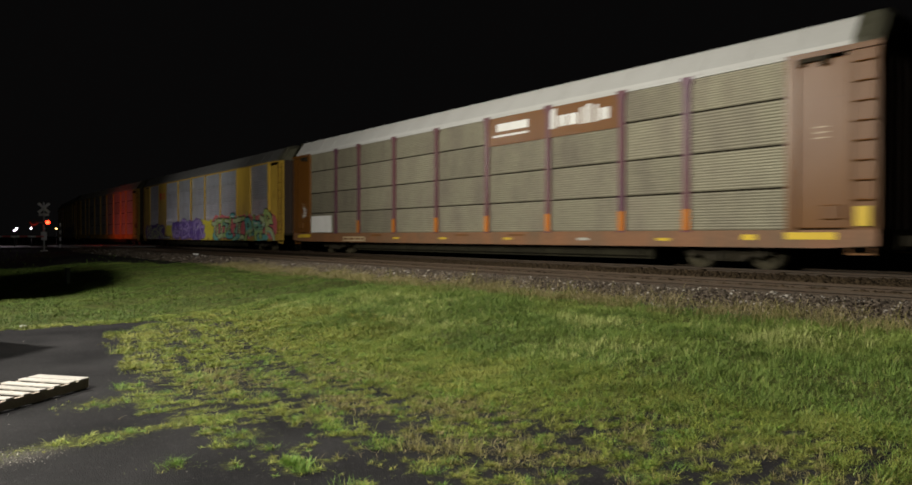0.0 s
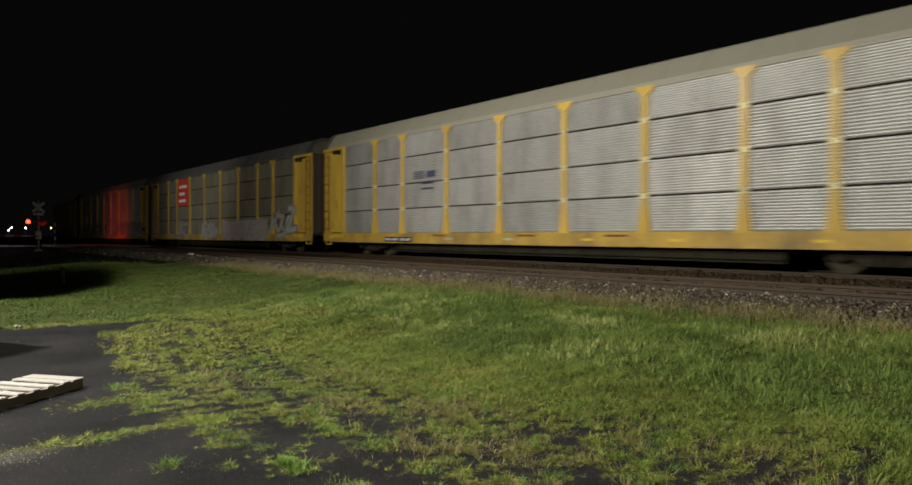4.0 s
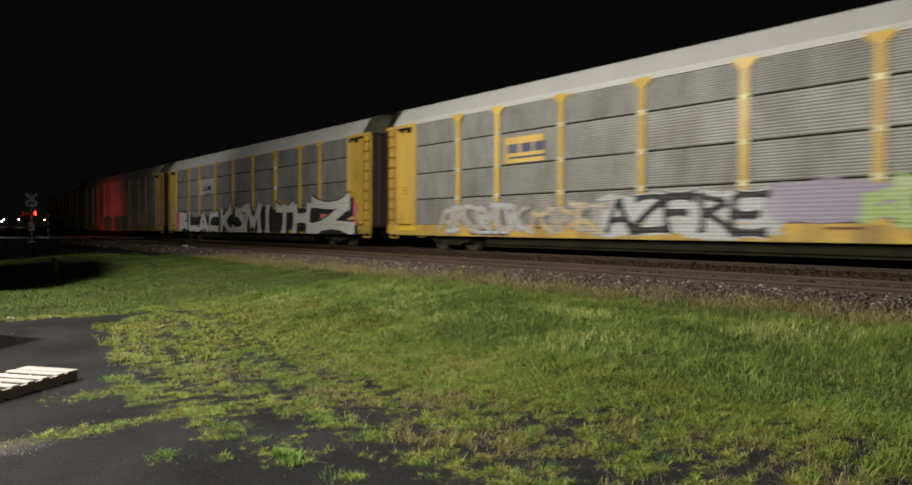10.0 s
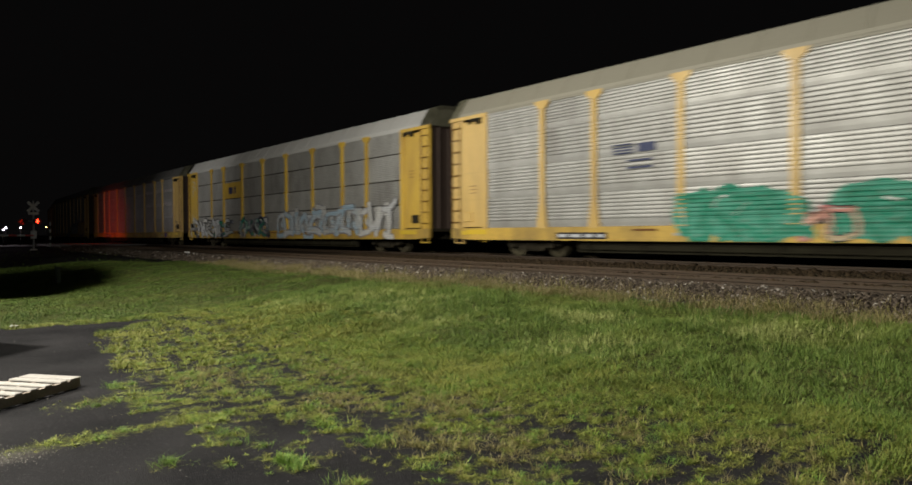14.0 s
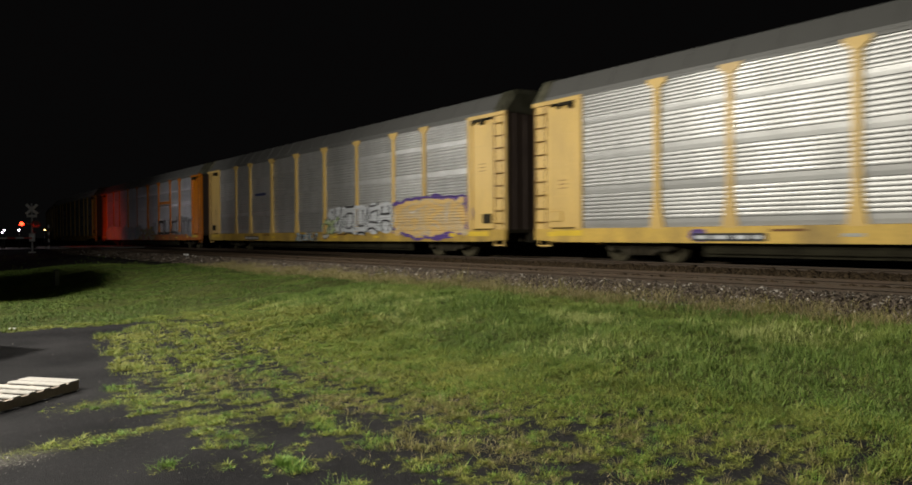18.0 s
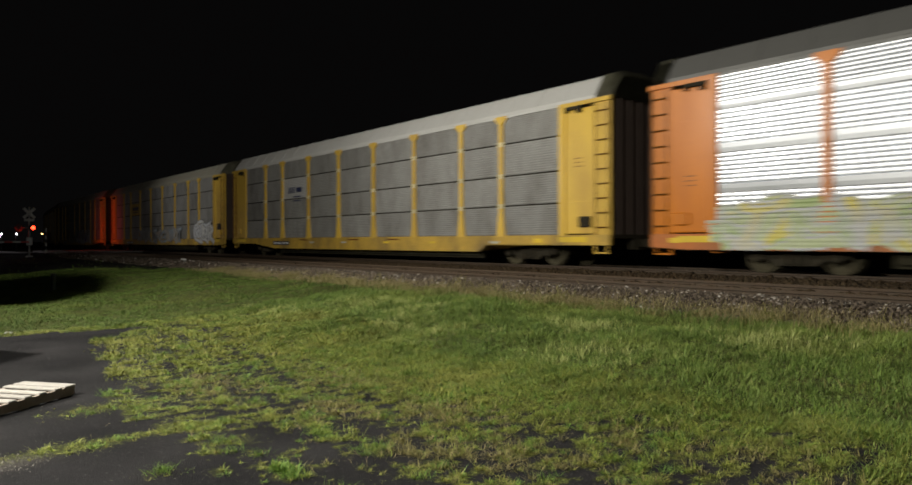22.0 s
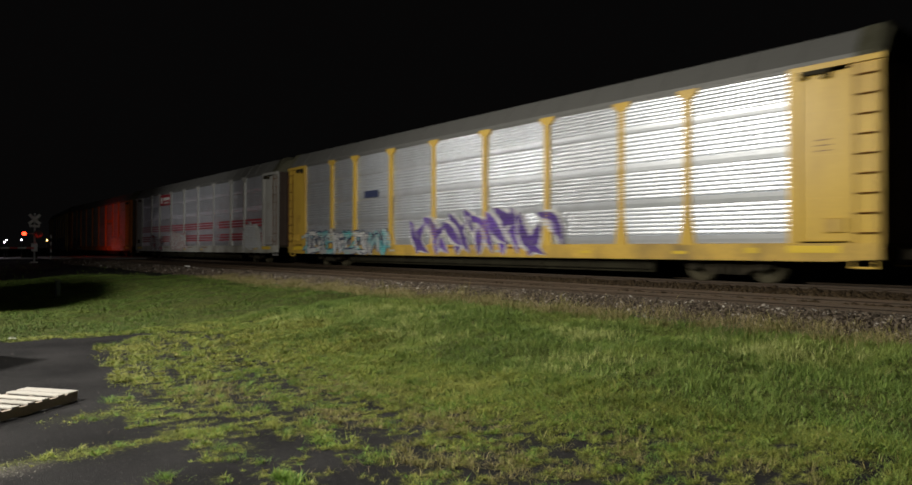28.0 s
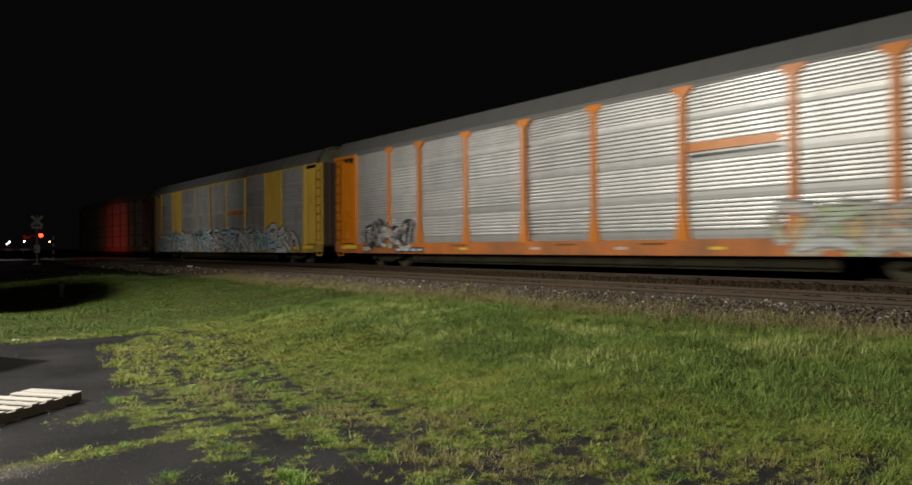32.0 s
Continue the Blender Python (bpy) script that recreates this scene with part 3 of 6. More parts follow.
    blades("weeds", x[k], y[k], 0.15, 0.0022, 1.0, dry, "dry straw-coloured weeds at the ballast edge", 29, "weeds")
    n = 46000
    x, y = r.uniform(-26, 2, n), 9.38 + 0.27 * r.normal(0, 1, n) + 0.25 * waves(r.uniform(-26, 2, n), 0 * r.uniform(0, 1, n), 2.0, 41)
    k = waves(x, y, 1.1, 42) + 0.5 * waves(x, y, 0.4, 43) > 0.05
    blades("weeds", x[k], y[k], 0.15, 0.0024, 1.1, island_mat("verge_weed", (0.09, 0.095, 0.026), (0.29, 0.25, 0.11), 0.7, 0.2, (0.42, 0.34, 0.20)), "ragged green and tan weeds between grass and ballast", 38, "weeds")
    x, y = r.uniform(-7.8, -1.5, 6000), 3.5 + 0.7 * r.normal(0, 1, 6000)
    k = waves(x, y, 0.9, 44) > 0.35
    blades("weeds", x[k], y[k], 0.038, 0.0014, 1.7, dry, "tufts of dead pale grass on the tarmac edge", 30, "weeds")
    # a few tall weeds standing out of the ballast edge
    spots = ((-11.6, 9.95), (-10.5, 9.75), (-11.0, 9.45), (-6.2, 9.5), (-4.4, 9.35), (-2.9, 9.2), (-8.3, 9.6), (-14.5, 9.7), (-17.2, 9.6))
    x, y = np.concatenate([q[0] + r.normal(0, 0.16, 26) for q in spots]), np.concatenate([q[1] + r.normal(0, 0.09, 26) for q in spots])
    blades("weeds", x, y, 0.30, 0.0034, 0.7, island_mat("tall_weed", (0.09, 0.10, 0.025), (0.24, 0.21, 0.07), 0.7, 0.2), "tall thin weeds at the ballast edge", 31, "weeds")
    pale = island_mat("pale_stone", (0.06, 0.057, 0.052), (0.19, 0.18, 0.165), 0.9, 0.2, (0.5, 0.48, 0.45))
    stones("gravel", 13000, (-6.6, -4.9), (-0.3, 1.0), 0.0034, 0.002, pale, "pale gravel spread over the worn tarmac", 53, lambda x, y: 0.9 * np.exp(-(((x + 5.78) / 0.17) ** 2 + ((y - 0.55) / 0.26) ** 2)))
    stones("pebbles", 420, (-13.5, -1), (-0.5, 4.4), 0.0055, 0.002, pale, "scattered pebbles and litter on the tarmac", 54, lambda x, y: 0.5 + 0 * x)
    grey = island_mat("ballast_stone", (0.020, 0.015, 0.011), (0.130, 0.104, 0.080), 0.9, 0.2, (0.40, 0.375, 0.34))
    stones("ballast", 34000, (-24, 2.5), (9.35, 10.9), 0.023, 0.008, grey, "crushed grey and brown ballast stones along the track", 50)
    stones("ballast", 9000, (-60, -24), (9.15, 10.9), 0.040, 0.01, grey, "crushed grey and brown ballast stones along the track", 51)
    stones("ballast", 15000, (-26, 2.5), (10.9, 16.4), 0.038, 0.008, island_mat("ballast_brown", (0.030, 0.020, 0.011), (0.050, 0.034, 0.018), 0.9, 0.2), "brown dusty ballast between the tracks", 52)


build_ground()
build_road()
build_track(NEAR_Y, "near_track", "rusty empty railway track on brown ballast", False)
build_track(TRAIN_Y, "far_track", "railway track with worn rails under the train", True)
build_grass()


# ---- the train: one enclosed car carrier after another ----
PITCH, START, SPEED, GAIN = 28.65, -4.699, 15.2373, 0.004285
HALF, SIDE = 13.65, 1.52
POSTS = (-11.88, -9.2, -7.15, -4.33, -1.44, 1.44, 4.33, 7.15, 9.2, 11.88)
ROWS_Z = ((0.97, 1.918), (1.962, 2.908), (2.952, 3.978), (4.022, 4.86))
SHARED = {}


def shared(key, name, make):
    if key not in SHARED:
        bm = bmesh.new()
        make(bm)
        me = bpy.data.meshes.new(name)
        bm.to_mesh(me)
        bm.free()
        SHARED[key] = me
    return SHARED[key]


def place(name, key, make, material, parent, m=None, label=""):
    """A part on a mesh that alike parts share; the material sits on the object."""
    me = shared(key, name, make)
    if not me.materials:
        me.materials.append(None)
    ob = new(name, me)
    ob.parent = parent
    ob.material_slots[0].link = "OBJECT"
    ob.material_slots[0].material = material
    if m is not None:
        ob.matrix_basis = m
    if label:
        ob["label"] = label
    return ob


def ribs(kind, h):
    """Profile (depth, height) of one ribbed sheet, its face towards -y: broad flat ribs with narrow undercut grooves."""
    out = [(0.004, 0.0)]
    if kind == "fine":
        z, k, groove, deep = 0.01, 13, 0.25, 0.021
    else:
        band = 0.22 * h
        out += [(-0.012, 0.012), (-0.0135, 0.5 * band), (-0.012, band)] if kind == "band" else [(0.012, 0.014), (-0.004, 0.5 * band), (-0.016, band)]
        z, k, groove, deep = band, 7, 0.19, 0.042
    p = (h - z - 0.006) / k
    for i in range(k):
        a = z + i * p
        out += [(-0.003, a), (deep - 0.012, a + 0.05 * p)]
        for t in (0.06, 0.28, 0.5, 0.72, 0.94):
            out.append((-0.003 - (0.008 if kind == "fine" else 0.0065) * math.sin(math.pi * t) ** 0.6, a + (groove + (0.99 - groove) * t) * p))
    out.append((0.004, h))
    return out


def sheet(kind, w, h):
    def make(bm):
        prof = ribs(kind, h)
        sweep(bm, prof, -w / 2, w / 2, closed=False)
    return make


def box_maker(*dims, bevel=0.0):
    def make(bm):
        box(bm, *dims)
        if bevel:
            bevelled(bm, bevel)
    return make


def make_post(flare):
    """An upright post, splayed at its foot and at its head."""
    def make(bm):
        w, top = 0.095, flare * 1.25
        rings = [[bm.verts.new(p) for p in ((-a, -0.075, z), (a, -0.075, z), (a, 0.02, z), (-a, 0.02, z))]
                 for z, a in ((0.93, flare), (1.05, flare * 0.85), (1.75, w), (4.66, w), (4.83, top), (4.93, top))]
        for a, b in zip(rings[:-1], rings[1:]):
            for i in range(4):
                bm.faces.new((a[i], a[(i + 1) % 4], b[(i + 1) % 4], b[i]))
        bm.faces.new(rings[0][::-1])
        bm.faces.new(rings[-1])
    return make


def make_slim(bm):
    box(bm, -0.05, 0.05, -0.045, 0.02, 0.93, 4.9)


def make_roof(bm):
    """A hipped roof with raised seams across it, in one skin."""
    prof = [(-1.54, 4.93), (-1.53, 5.02), (-1.13, 5.60), (-0.9, 5.69), (0, 5.75), (0.9, 5.69), (1.13, 5.60), (1.53, 5.02), (1.54, 4.93)]
    xs = [(-HALF - 0.05, -1)]
    n = 22
    for i in range(n + 1):
        x = -HALF + 0.45 + (2 * HALF - 0.9) * i / n
        xs += [(x - 0.035, 0), (x - 0.03, 1), (x + 0.03, 1), (x + 0.035, 0)]
    xs.append((HALF + 0.05, -1))
    rings = []
    for x, up in xs:
        s, w, u = (0.80, 0.93, 0) if up < 0 else (1.0, 1.0 + 0.006 * up, 0.012 * up)
        rings.append([bm.verts.new((x, y * w, 4.93 + (z - 4.93) * s + (u if z > 4.95 else 0))) for y, z in prof])
    for a, b in zip(rings[:-1], rings[1:]):
        for i in range(len(prof) - 1):
            bm.faces.new((a[i], b[i], b[i + 1], a[i + 1]))
    bm.faces.new(rings[0][::-1])
    bm.faces.new(rings[-1])


def make_roof_cap(bm):
    """The folded hood over a car's end, a little proud of the roof, open below and towards the car."""
    prof = [(-1.57, 4.90), (-1.56, 5.02), (-1.15, 5.63), (-0.9, 5.72), (0, 5.78), (0.9, 5.72), (1.15, 5.63), (1.56, 5.02), (1.57, 4.90)]
    rings = []
    for x, s, w in ((HALF - 0.48, 1.0, 1.0), (HALF - 0.06, 1.0, 1.0), (HALF + 0.07, 0.80, 0.94)):
        rings.append([bm.verts.new((x, y * w, 4.90 + (z - 4.90) * s)) for y, z in prof])
    for a, b in zip(rings[:-1], rings[1:]):
        for i in range(len(prof) - 1):
            bm.faces.new((a[i], b[i], b[i + 1], a[i + 1]))
    bm.faces.new(rings[-1])
    bmesh.ops.solidify(bm, geom=bm.faces[:], thickness=0.012)


def make_underframe(bm):
    """A deep beam under the floor with stiffeners and a brake rod."""
    box(bm, -8.0, 8.0, -1.22, -1.14, 0.20, 0.52)
    for i in range(9):
        x = -7.6 + 1.9 * i
        box(bm, x - 0.05, x + 0.05, -1.27, -1.221, 0.22, 0.50)
    tube(bm, (-7.9, -1.3, 0.30), (7.9, -1.3, 0.30), 0.025, n=6)


def make_door_panel(bm):
    box(bm, -0.56, 0.56, -0.03, 0.03, 1.0, 4.72)
    bevelled(bm, 0.015)


def make_corner_post(bm):
    box(bm, -0.13, 0.13, -0.07, 0.03, 0.93, 4.93)
    bevelled(bm, 0.012)


def make_ladder(bm):
    for x in (-0.22, 0.22):
        box(bm, x - 0.007, x + 0.007, -0.095, -0.07, 0.95, 4.75)
    for i in range(9):
        z = 1.18 + 0.42 * i
        tube(bm, (-0.22, -0.085, z), (0.22, -0.085, z), 0.016, n=6)


def make_end_wall(bm):
    """A folded steel end with upright ribs, in one skin."""
    line = [(-0.04, -1.42), (0.04, -1.42)]
    for y in (-1.0, -0.5, 0.0, 0.5, 1.0):
        line += [(0.04, y - 0.06), (0.085, y - 0.04), (0.085, y + 0.04), (0.04, y + 0.06)]
    line += [(0.04, 1.42), (-0.04, 1.42)]
    a, b = [bm.verts.new((x, y, 0.95)) for x, y in line], [bm.verts.new((x, y, 4.95)) for x, y in line]
    n = len(line)
    for i in range(n):
        bm.faces.new((a[i], a[(i + 1) % n], b[(i + 1) % n], b[i]))
    bm.faces.new(a[::-1])
    bm.faces.new(b)


def make_deck(bm):
    box(bm, -HALF, HALF, -1.38, 1.38, 0.86, 0.97)
    box(bm, -HALF + 0.5, HALF - 0.5, -0.32, 0.32, 0.55, 0.85)


def make_sill(notched):
    """The deep side beam: straight with cut corners, or stepped up over the trucks."""
    def make(bm):
        if notched:
            pts = [(-HALF, 0.66), (-8.5, 0.66), (-8.1, 0.42), (8.1, 0.42), (8.5, 0.66), (HALF, 0.66), (HALF, 0.965), (-HALF, 0.965)]
        else:
            pts = [(-HALF, 0.62), (-12.6, 0.56), (-3.0, 0.545), (3.0, 0.545), (12.6, 0.56), (HALF, 0.62), (HALF, 0.965), (-HALF, 0.965)]
        a = [bm.verts.new((x, -0.05, z)) for x, z in pts]
        b = [bm.verts.new((x, 0.05, z)) for x, z in pts]
        n = len(pts)
        for i in range(n):
            j = (i + 1) % n
            bm.faces.new((a[j], a[i], b[i], b[j]))
        bm.faces.new(a)
        bm.faces.new(b[::-1])
        bmesh.ops.triangulate(bm, faces=[f for f in bm.faces if len(f.verts) > 4])
        bmesh.ops.recalc_face_normals(bm, faces=bm.faces[:])
    return make


def make_wheelset(bm):
    for s in (-1, 1):
        prof = ((0.0, 0.09), (0.03, 0.16), (0.05, 0.33), (-0.01, 0.36), (-0.01, 0.455), (0.03, 0.43), (0.125, 0.42), (0.13, 0.36), (0.09, 0.33), (0.085, 0.16), (0.12, 0.12))
        n = 24
        rings = []
        for y, r in prof:
            rings.append([bm.verts.new((r * math.cos(2 * math.pi * i / n), s * (0.69 + y), r * math.sin(2 * math.pi * i / n))) for i in range(n)])
        for a, b in zip(rings[:-1], rings[1:]):
            for i in range(n):
                f = (a[i], a[(i + 1) % n], b[(i + 1) % n], b[i])
                bm.faces.new(f if s < 0 else f[::-1])
        bm.faces.new(rings[-1] if s > 0 else rings[-1][::-1])
    tube(bm, (0, -1.0, 0), (0, 1.0, 0), 0.085, n=12)


def make_side_frame(bm):
    pts = [(-1.15, 0.36), (-1.15, 0.56), (-0.75, 0.66), (0.75, 0.66), (1.15, 0.56), (1.15, 0.36), (0.72, 0.36), (0.42, 0.20), (-0.42, 0.20), (-0.72, 0.36)]
    a = [bm.verts.new((x, -0.09, z)) for x, z in pts]
    b = [bm.verts.new((x, 0.09, z)) for x, z in pts]
    n = len(pts)
    for i in range(n):
        bm.faces.new((a[(i + 1) % n], a[i], b[i], b[(i + 1) % n]))
    bm.faces.new(a)
    bm.faces.new(b[::-1])
    for x in (-0.89, 0.89):
        tube(bm, (x, -0.17, 0.42), (x, 0.0, 0.42), 0.13, 0.15, 12)
    for x in (-0.2, 0.0, 0.2):
        tube(bm, (x, -0.11, 0.24), (x, -0.11, 0.50), 0.07, n=8)
    bmesh.ops.recalc_face_normals(bm, faces=bm.faces[:])


def make_coupler(bm):
    box(bm, 0, 0.42, -0.11, 0.11, -0.12, 0.12)
    box(bm, 0.36, 0.66, -0.17, 0.15, -0.15, 0.15)
    box(bm, -0.25, 0.02, -0.30, 0.30, -0.2, 0.2)
    bevelled(bm, 0.02)


def make_bracket(bm):
    box(bm, -0.30, 0.30, -0.13, -0.02, -0.04, 0.04)
    box(bm, 0.16, 0.28, -0.17, -0.02, -0.16, -0.04)
    box(bm, -0.28, -0.20, -0.15, -0.02, -0.12, -0.04)


def flat_maker(w, h):
    return box_maker(-w / 2, w / 2, -0.006, 0.0, -h / 2, h / 2)


def paint(name, c, **k):
    return mat("paint_" + name, c, k.pop("rough", 0.37), 0.0, var=0.16, scale=1.1, fine=26, bump=0.05, stain_amount=0.6, streak=0.3, spec=0.35, **k)


COL = dict(
    yellow=paint("yellow", (0.57, 0.375, 0.055), stain=(0.30, 0.18, 0.05)),
    pale=paint("pale_yellow", (0.60, 0.41, 0.13), stain=(0.36, 0.24, 0.10)),
    bright=paint("bright_yellow", (0.66, 0.46, 0.03), stain=(0.40, 0.27, 0.04), rough=0.4),
    orange=paint("orange", (0.50, 0.155, 0.005), stain=(0.32, 0.090, 0.006)),
    brown=paint("brown", (0.140, 0.056, 0.008), stain=(0.095, 0.034, 0.008)),
    maroon=paint("maroon", (0.125, 0.048, 0.058), stain=(0.075, 0.035, 0.085)),
    grey=paint("grey", (0.37, 0.37, 0.355), stain=(0.21, 0.20, 0.185)),
    red=paint("red", (0.62, 0.055, 0.03), stain=(0.5, 0.08, 0.05)),
    crimson=paint("crimson", (0.33, 0.025, 0.04), stain=(0.22, 0.03, 0.04)),
    white=paint("white", (0.75, 0.75, 0.73), stain=(0.5, 0.48, 0.45)),
    navy=paint("navy", (0.03, 0.04, 0.10)),
    black=paint("black", (0.02, 0.02, 0.022)),
    purple=paint("purple", (0.14, 0.07, 0.36)),
    teal=paint("teal", (0.10, 0.40, 0.42)),
    sky=paint("sky_blue", (0.30, 0.46, 0.60)),
    green=paint("green", (0.02, 0.24, 0.15)),
    lime=paint("lime", (0.36, 0.50, 0.16)),
    pink=paint("pink", (0.62, 0.16, 0.18)),
    gold=paint("gold", (0.62, 0.42, 0.16)),
    silver=paint("silver_paint", (0.55, 0.57, 0.60)),
    smoke=paint("smoke", (0.20, 0.20, 0.22)),
    tan=paint("tan", (0.5, 0.40, 0.26)),
)
TINT = dict(
    yellow=(0.57, 0.375, 0.055),
    pale=(0.60, 0.41, 0.13),
    bright=(0.66, 0.46, 0.03),
    orange=(0.52, 0.145, 0.016),
    brown=(0.175, 0.085, 0.033),
    grey=(0.46, 0.46, 0.45),
    red=(0.62, 0.055, 0.03),
    crimson=(0.33, 0.025, 0.04),
    white=(0.60, 0.60, 0.58),
    navy=(0.03, 0.04, 0.10),
    black=(0.02, 0.02, 0.022),
    purple=(0.14, 0.07, 0.36),
    teal=(0.10, 0.40, 0.42),
    sky=(0.30, 0.46, 0.60),
    green=(0.02, 0.24, 0.15),
    lime=(0.36, 0.50, 0.16),
    pink=(0.62, 0.16, 0.18),
    gold=(0.62, 0.42, 0.16),
    silver=(0.55, 0.57, 0.60),
    smoke=(0.20, 0.20, 0.22),
    mint=(0.06, 0.30, 0.21),
    jade=(0.015, 0.20, 0.12),
    ash=(0.36, 0.36, 0.37),
    umber=(0.045, 0.034, 0.032),
    deep_purple=(0.085, 0.045, 0.22),
    lemon=(0.70, 0.60, 0.06),
    pale_green=(0.52, 0.60, 0.34),
    tan=(0.5, 0.40, 0.26),
    lilac=(0.38, 0.28, 0.62),
)


def sill_paint(name, c):
    return mat("sill_" + name, c, 0.6, 0.0, var=0.3, scale=0.9, fine=12, bump=0.08, stain=(0.10, 0.075, 0.045), stain_amount=0.8, streak=0.5)


SILL = dict(yellow=sill_paint("yellow", (0.50, 0.32, 0.045)), pale=sill_paint("pale", (0.52, 0.34, 0.06)), bright=sill_paint("bright", (0.56, 0.38, 0.03)),
            orange=sill_paint("orange", (0.48, 0.14, 0.018)), grey=sill_paint("grey", (0.40, 0.40, 0.37)), brown=sill_paint("brown", (0.19, 0.085, 0.035)))
METAL = dict(
    dull=mat("galvanised_dull", (0.31, 0.31, 0.297), 0.60, 0.35, var=0.22, scale=1.3, fine=9, bump=0.04, stain=(0.15, 0.14, 0.125), stain_amount=0.7, streak=0.35),
    mid=mat("galvanised_mid", (0.43, 0.43, 0.41), 0.48, 0.45, var=0.22, scale=1.3, fine=9, bump=0.04, stain=(0.24, 0.23, 0.21), stain_amount=0.65, streak=0.35),
    shiny=mat("galvanised_bright", (0.51, 0.51, 0.50), 0.42, 0.66, var=0.2, scale=1.3, fine=9, bump=0.04, stain=(0.34, 0.34, 0.33), stain_amount=0.6, streak=0.35),
    gleam=mat("galvanised_gleaming", (0.74, 0.77, 0.82), 0.35, 0.75, var=0.16, scale=1.3, fine=9, bump=0.03, stain=(0.50, 0.51, 0.53), stain_amount=0.5, streak=0.35),
    fresh=mat("galvanised_new", (0.56, 0.56, 0.55), 0.42, 0.4, var=0.12, scale=1.3, fine=9, bump=0.03, stain=(0.5, 0.5, 0.49), stain_amount=0.5, streak=0.35),
    khaki=mat("galvanised_dusty", (0.275, 0.258, 0.185), 0.6, 0.35, var=0.25, scale=1.3, fine=9, bump=0.04, stain=(0.17, 0.14, 0.12), stain_amount=0.6, streak=0.35),
)
ROOF = dict(
    white=mat("roof_white", (0.47, 0.47, 0.455), 0.6, 0.0, var=0.12, scale=0.8, fine=20, bump=0.05, stain=(0.36, 0.35, 0.33), streak=0.4),
    grey=mat("roof_grey", (0.125, 0.125, 0.120), 0.55, 0.3, var=0.15, scale=0.8, fine=20, bump=0.05, stain=(0.11, 0.11, 0.105), streak=0.4),
    cream=mat("roof_cream", (0.275, 0.262, 0.210), 0.6, 0.0, var=0.15, scale=0.8, fine=20, bump=0.05, stain=(0.28, 0.26, 0.21), streak=0.4),
)
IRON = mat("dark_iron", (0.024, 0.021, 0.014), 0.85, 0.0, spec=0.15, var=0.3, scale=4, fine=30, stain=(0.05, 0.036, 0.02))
WHEEL = mat("wheel_steel", (0.052, 0.046, 0.028), 0.8, 0.0, spec=0.2, var=0.3, scale=4, fine=30, stain=(0.045, 0.034, 0.016))
CAP = mat("roof_cap", (0.125, 0.12, 0.085), 0.7, 0.0, var=0.25, scale=1.6, fine=22, stain=(0.055, 0.055, 0.03), stain_amount=0.8, spec=0.3)
UNDER = mat("underframe", (0.024, 0.022, 0.013), 0.85, 0.0, var=0.3, scale=1.2, fine=16, stain=(0.012, 0.010, 0.007), stain_amount=1.0, spec=0.1)
END = mat("end_wall", (0.05, 0.033, 0.025), 0.75, 0.1, var=0.25, scale=1.5, fine=25, stain=(0.03, 0.02, 0.018))
PLATE = mat("joint_plate", (0.58, 0.50, 0.28), 0.5, 0.2, var=0.2)
GLINT = mat("reflector", (0.42, 0.42, 0.38), 0.25, 0.0, var=0.1)


KIND_OF = {}
SPRAYS = {}


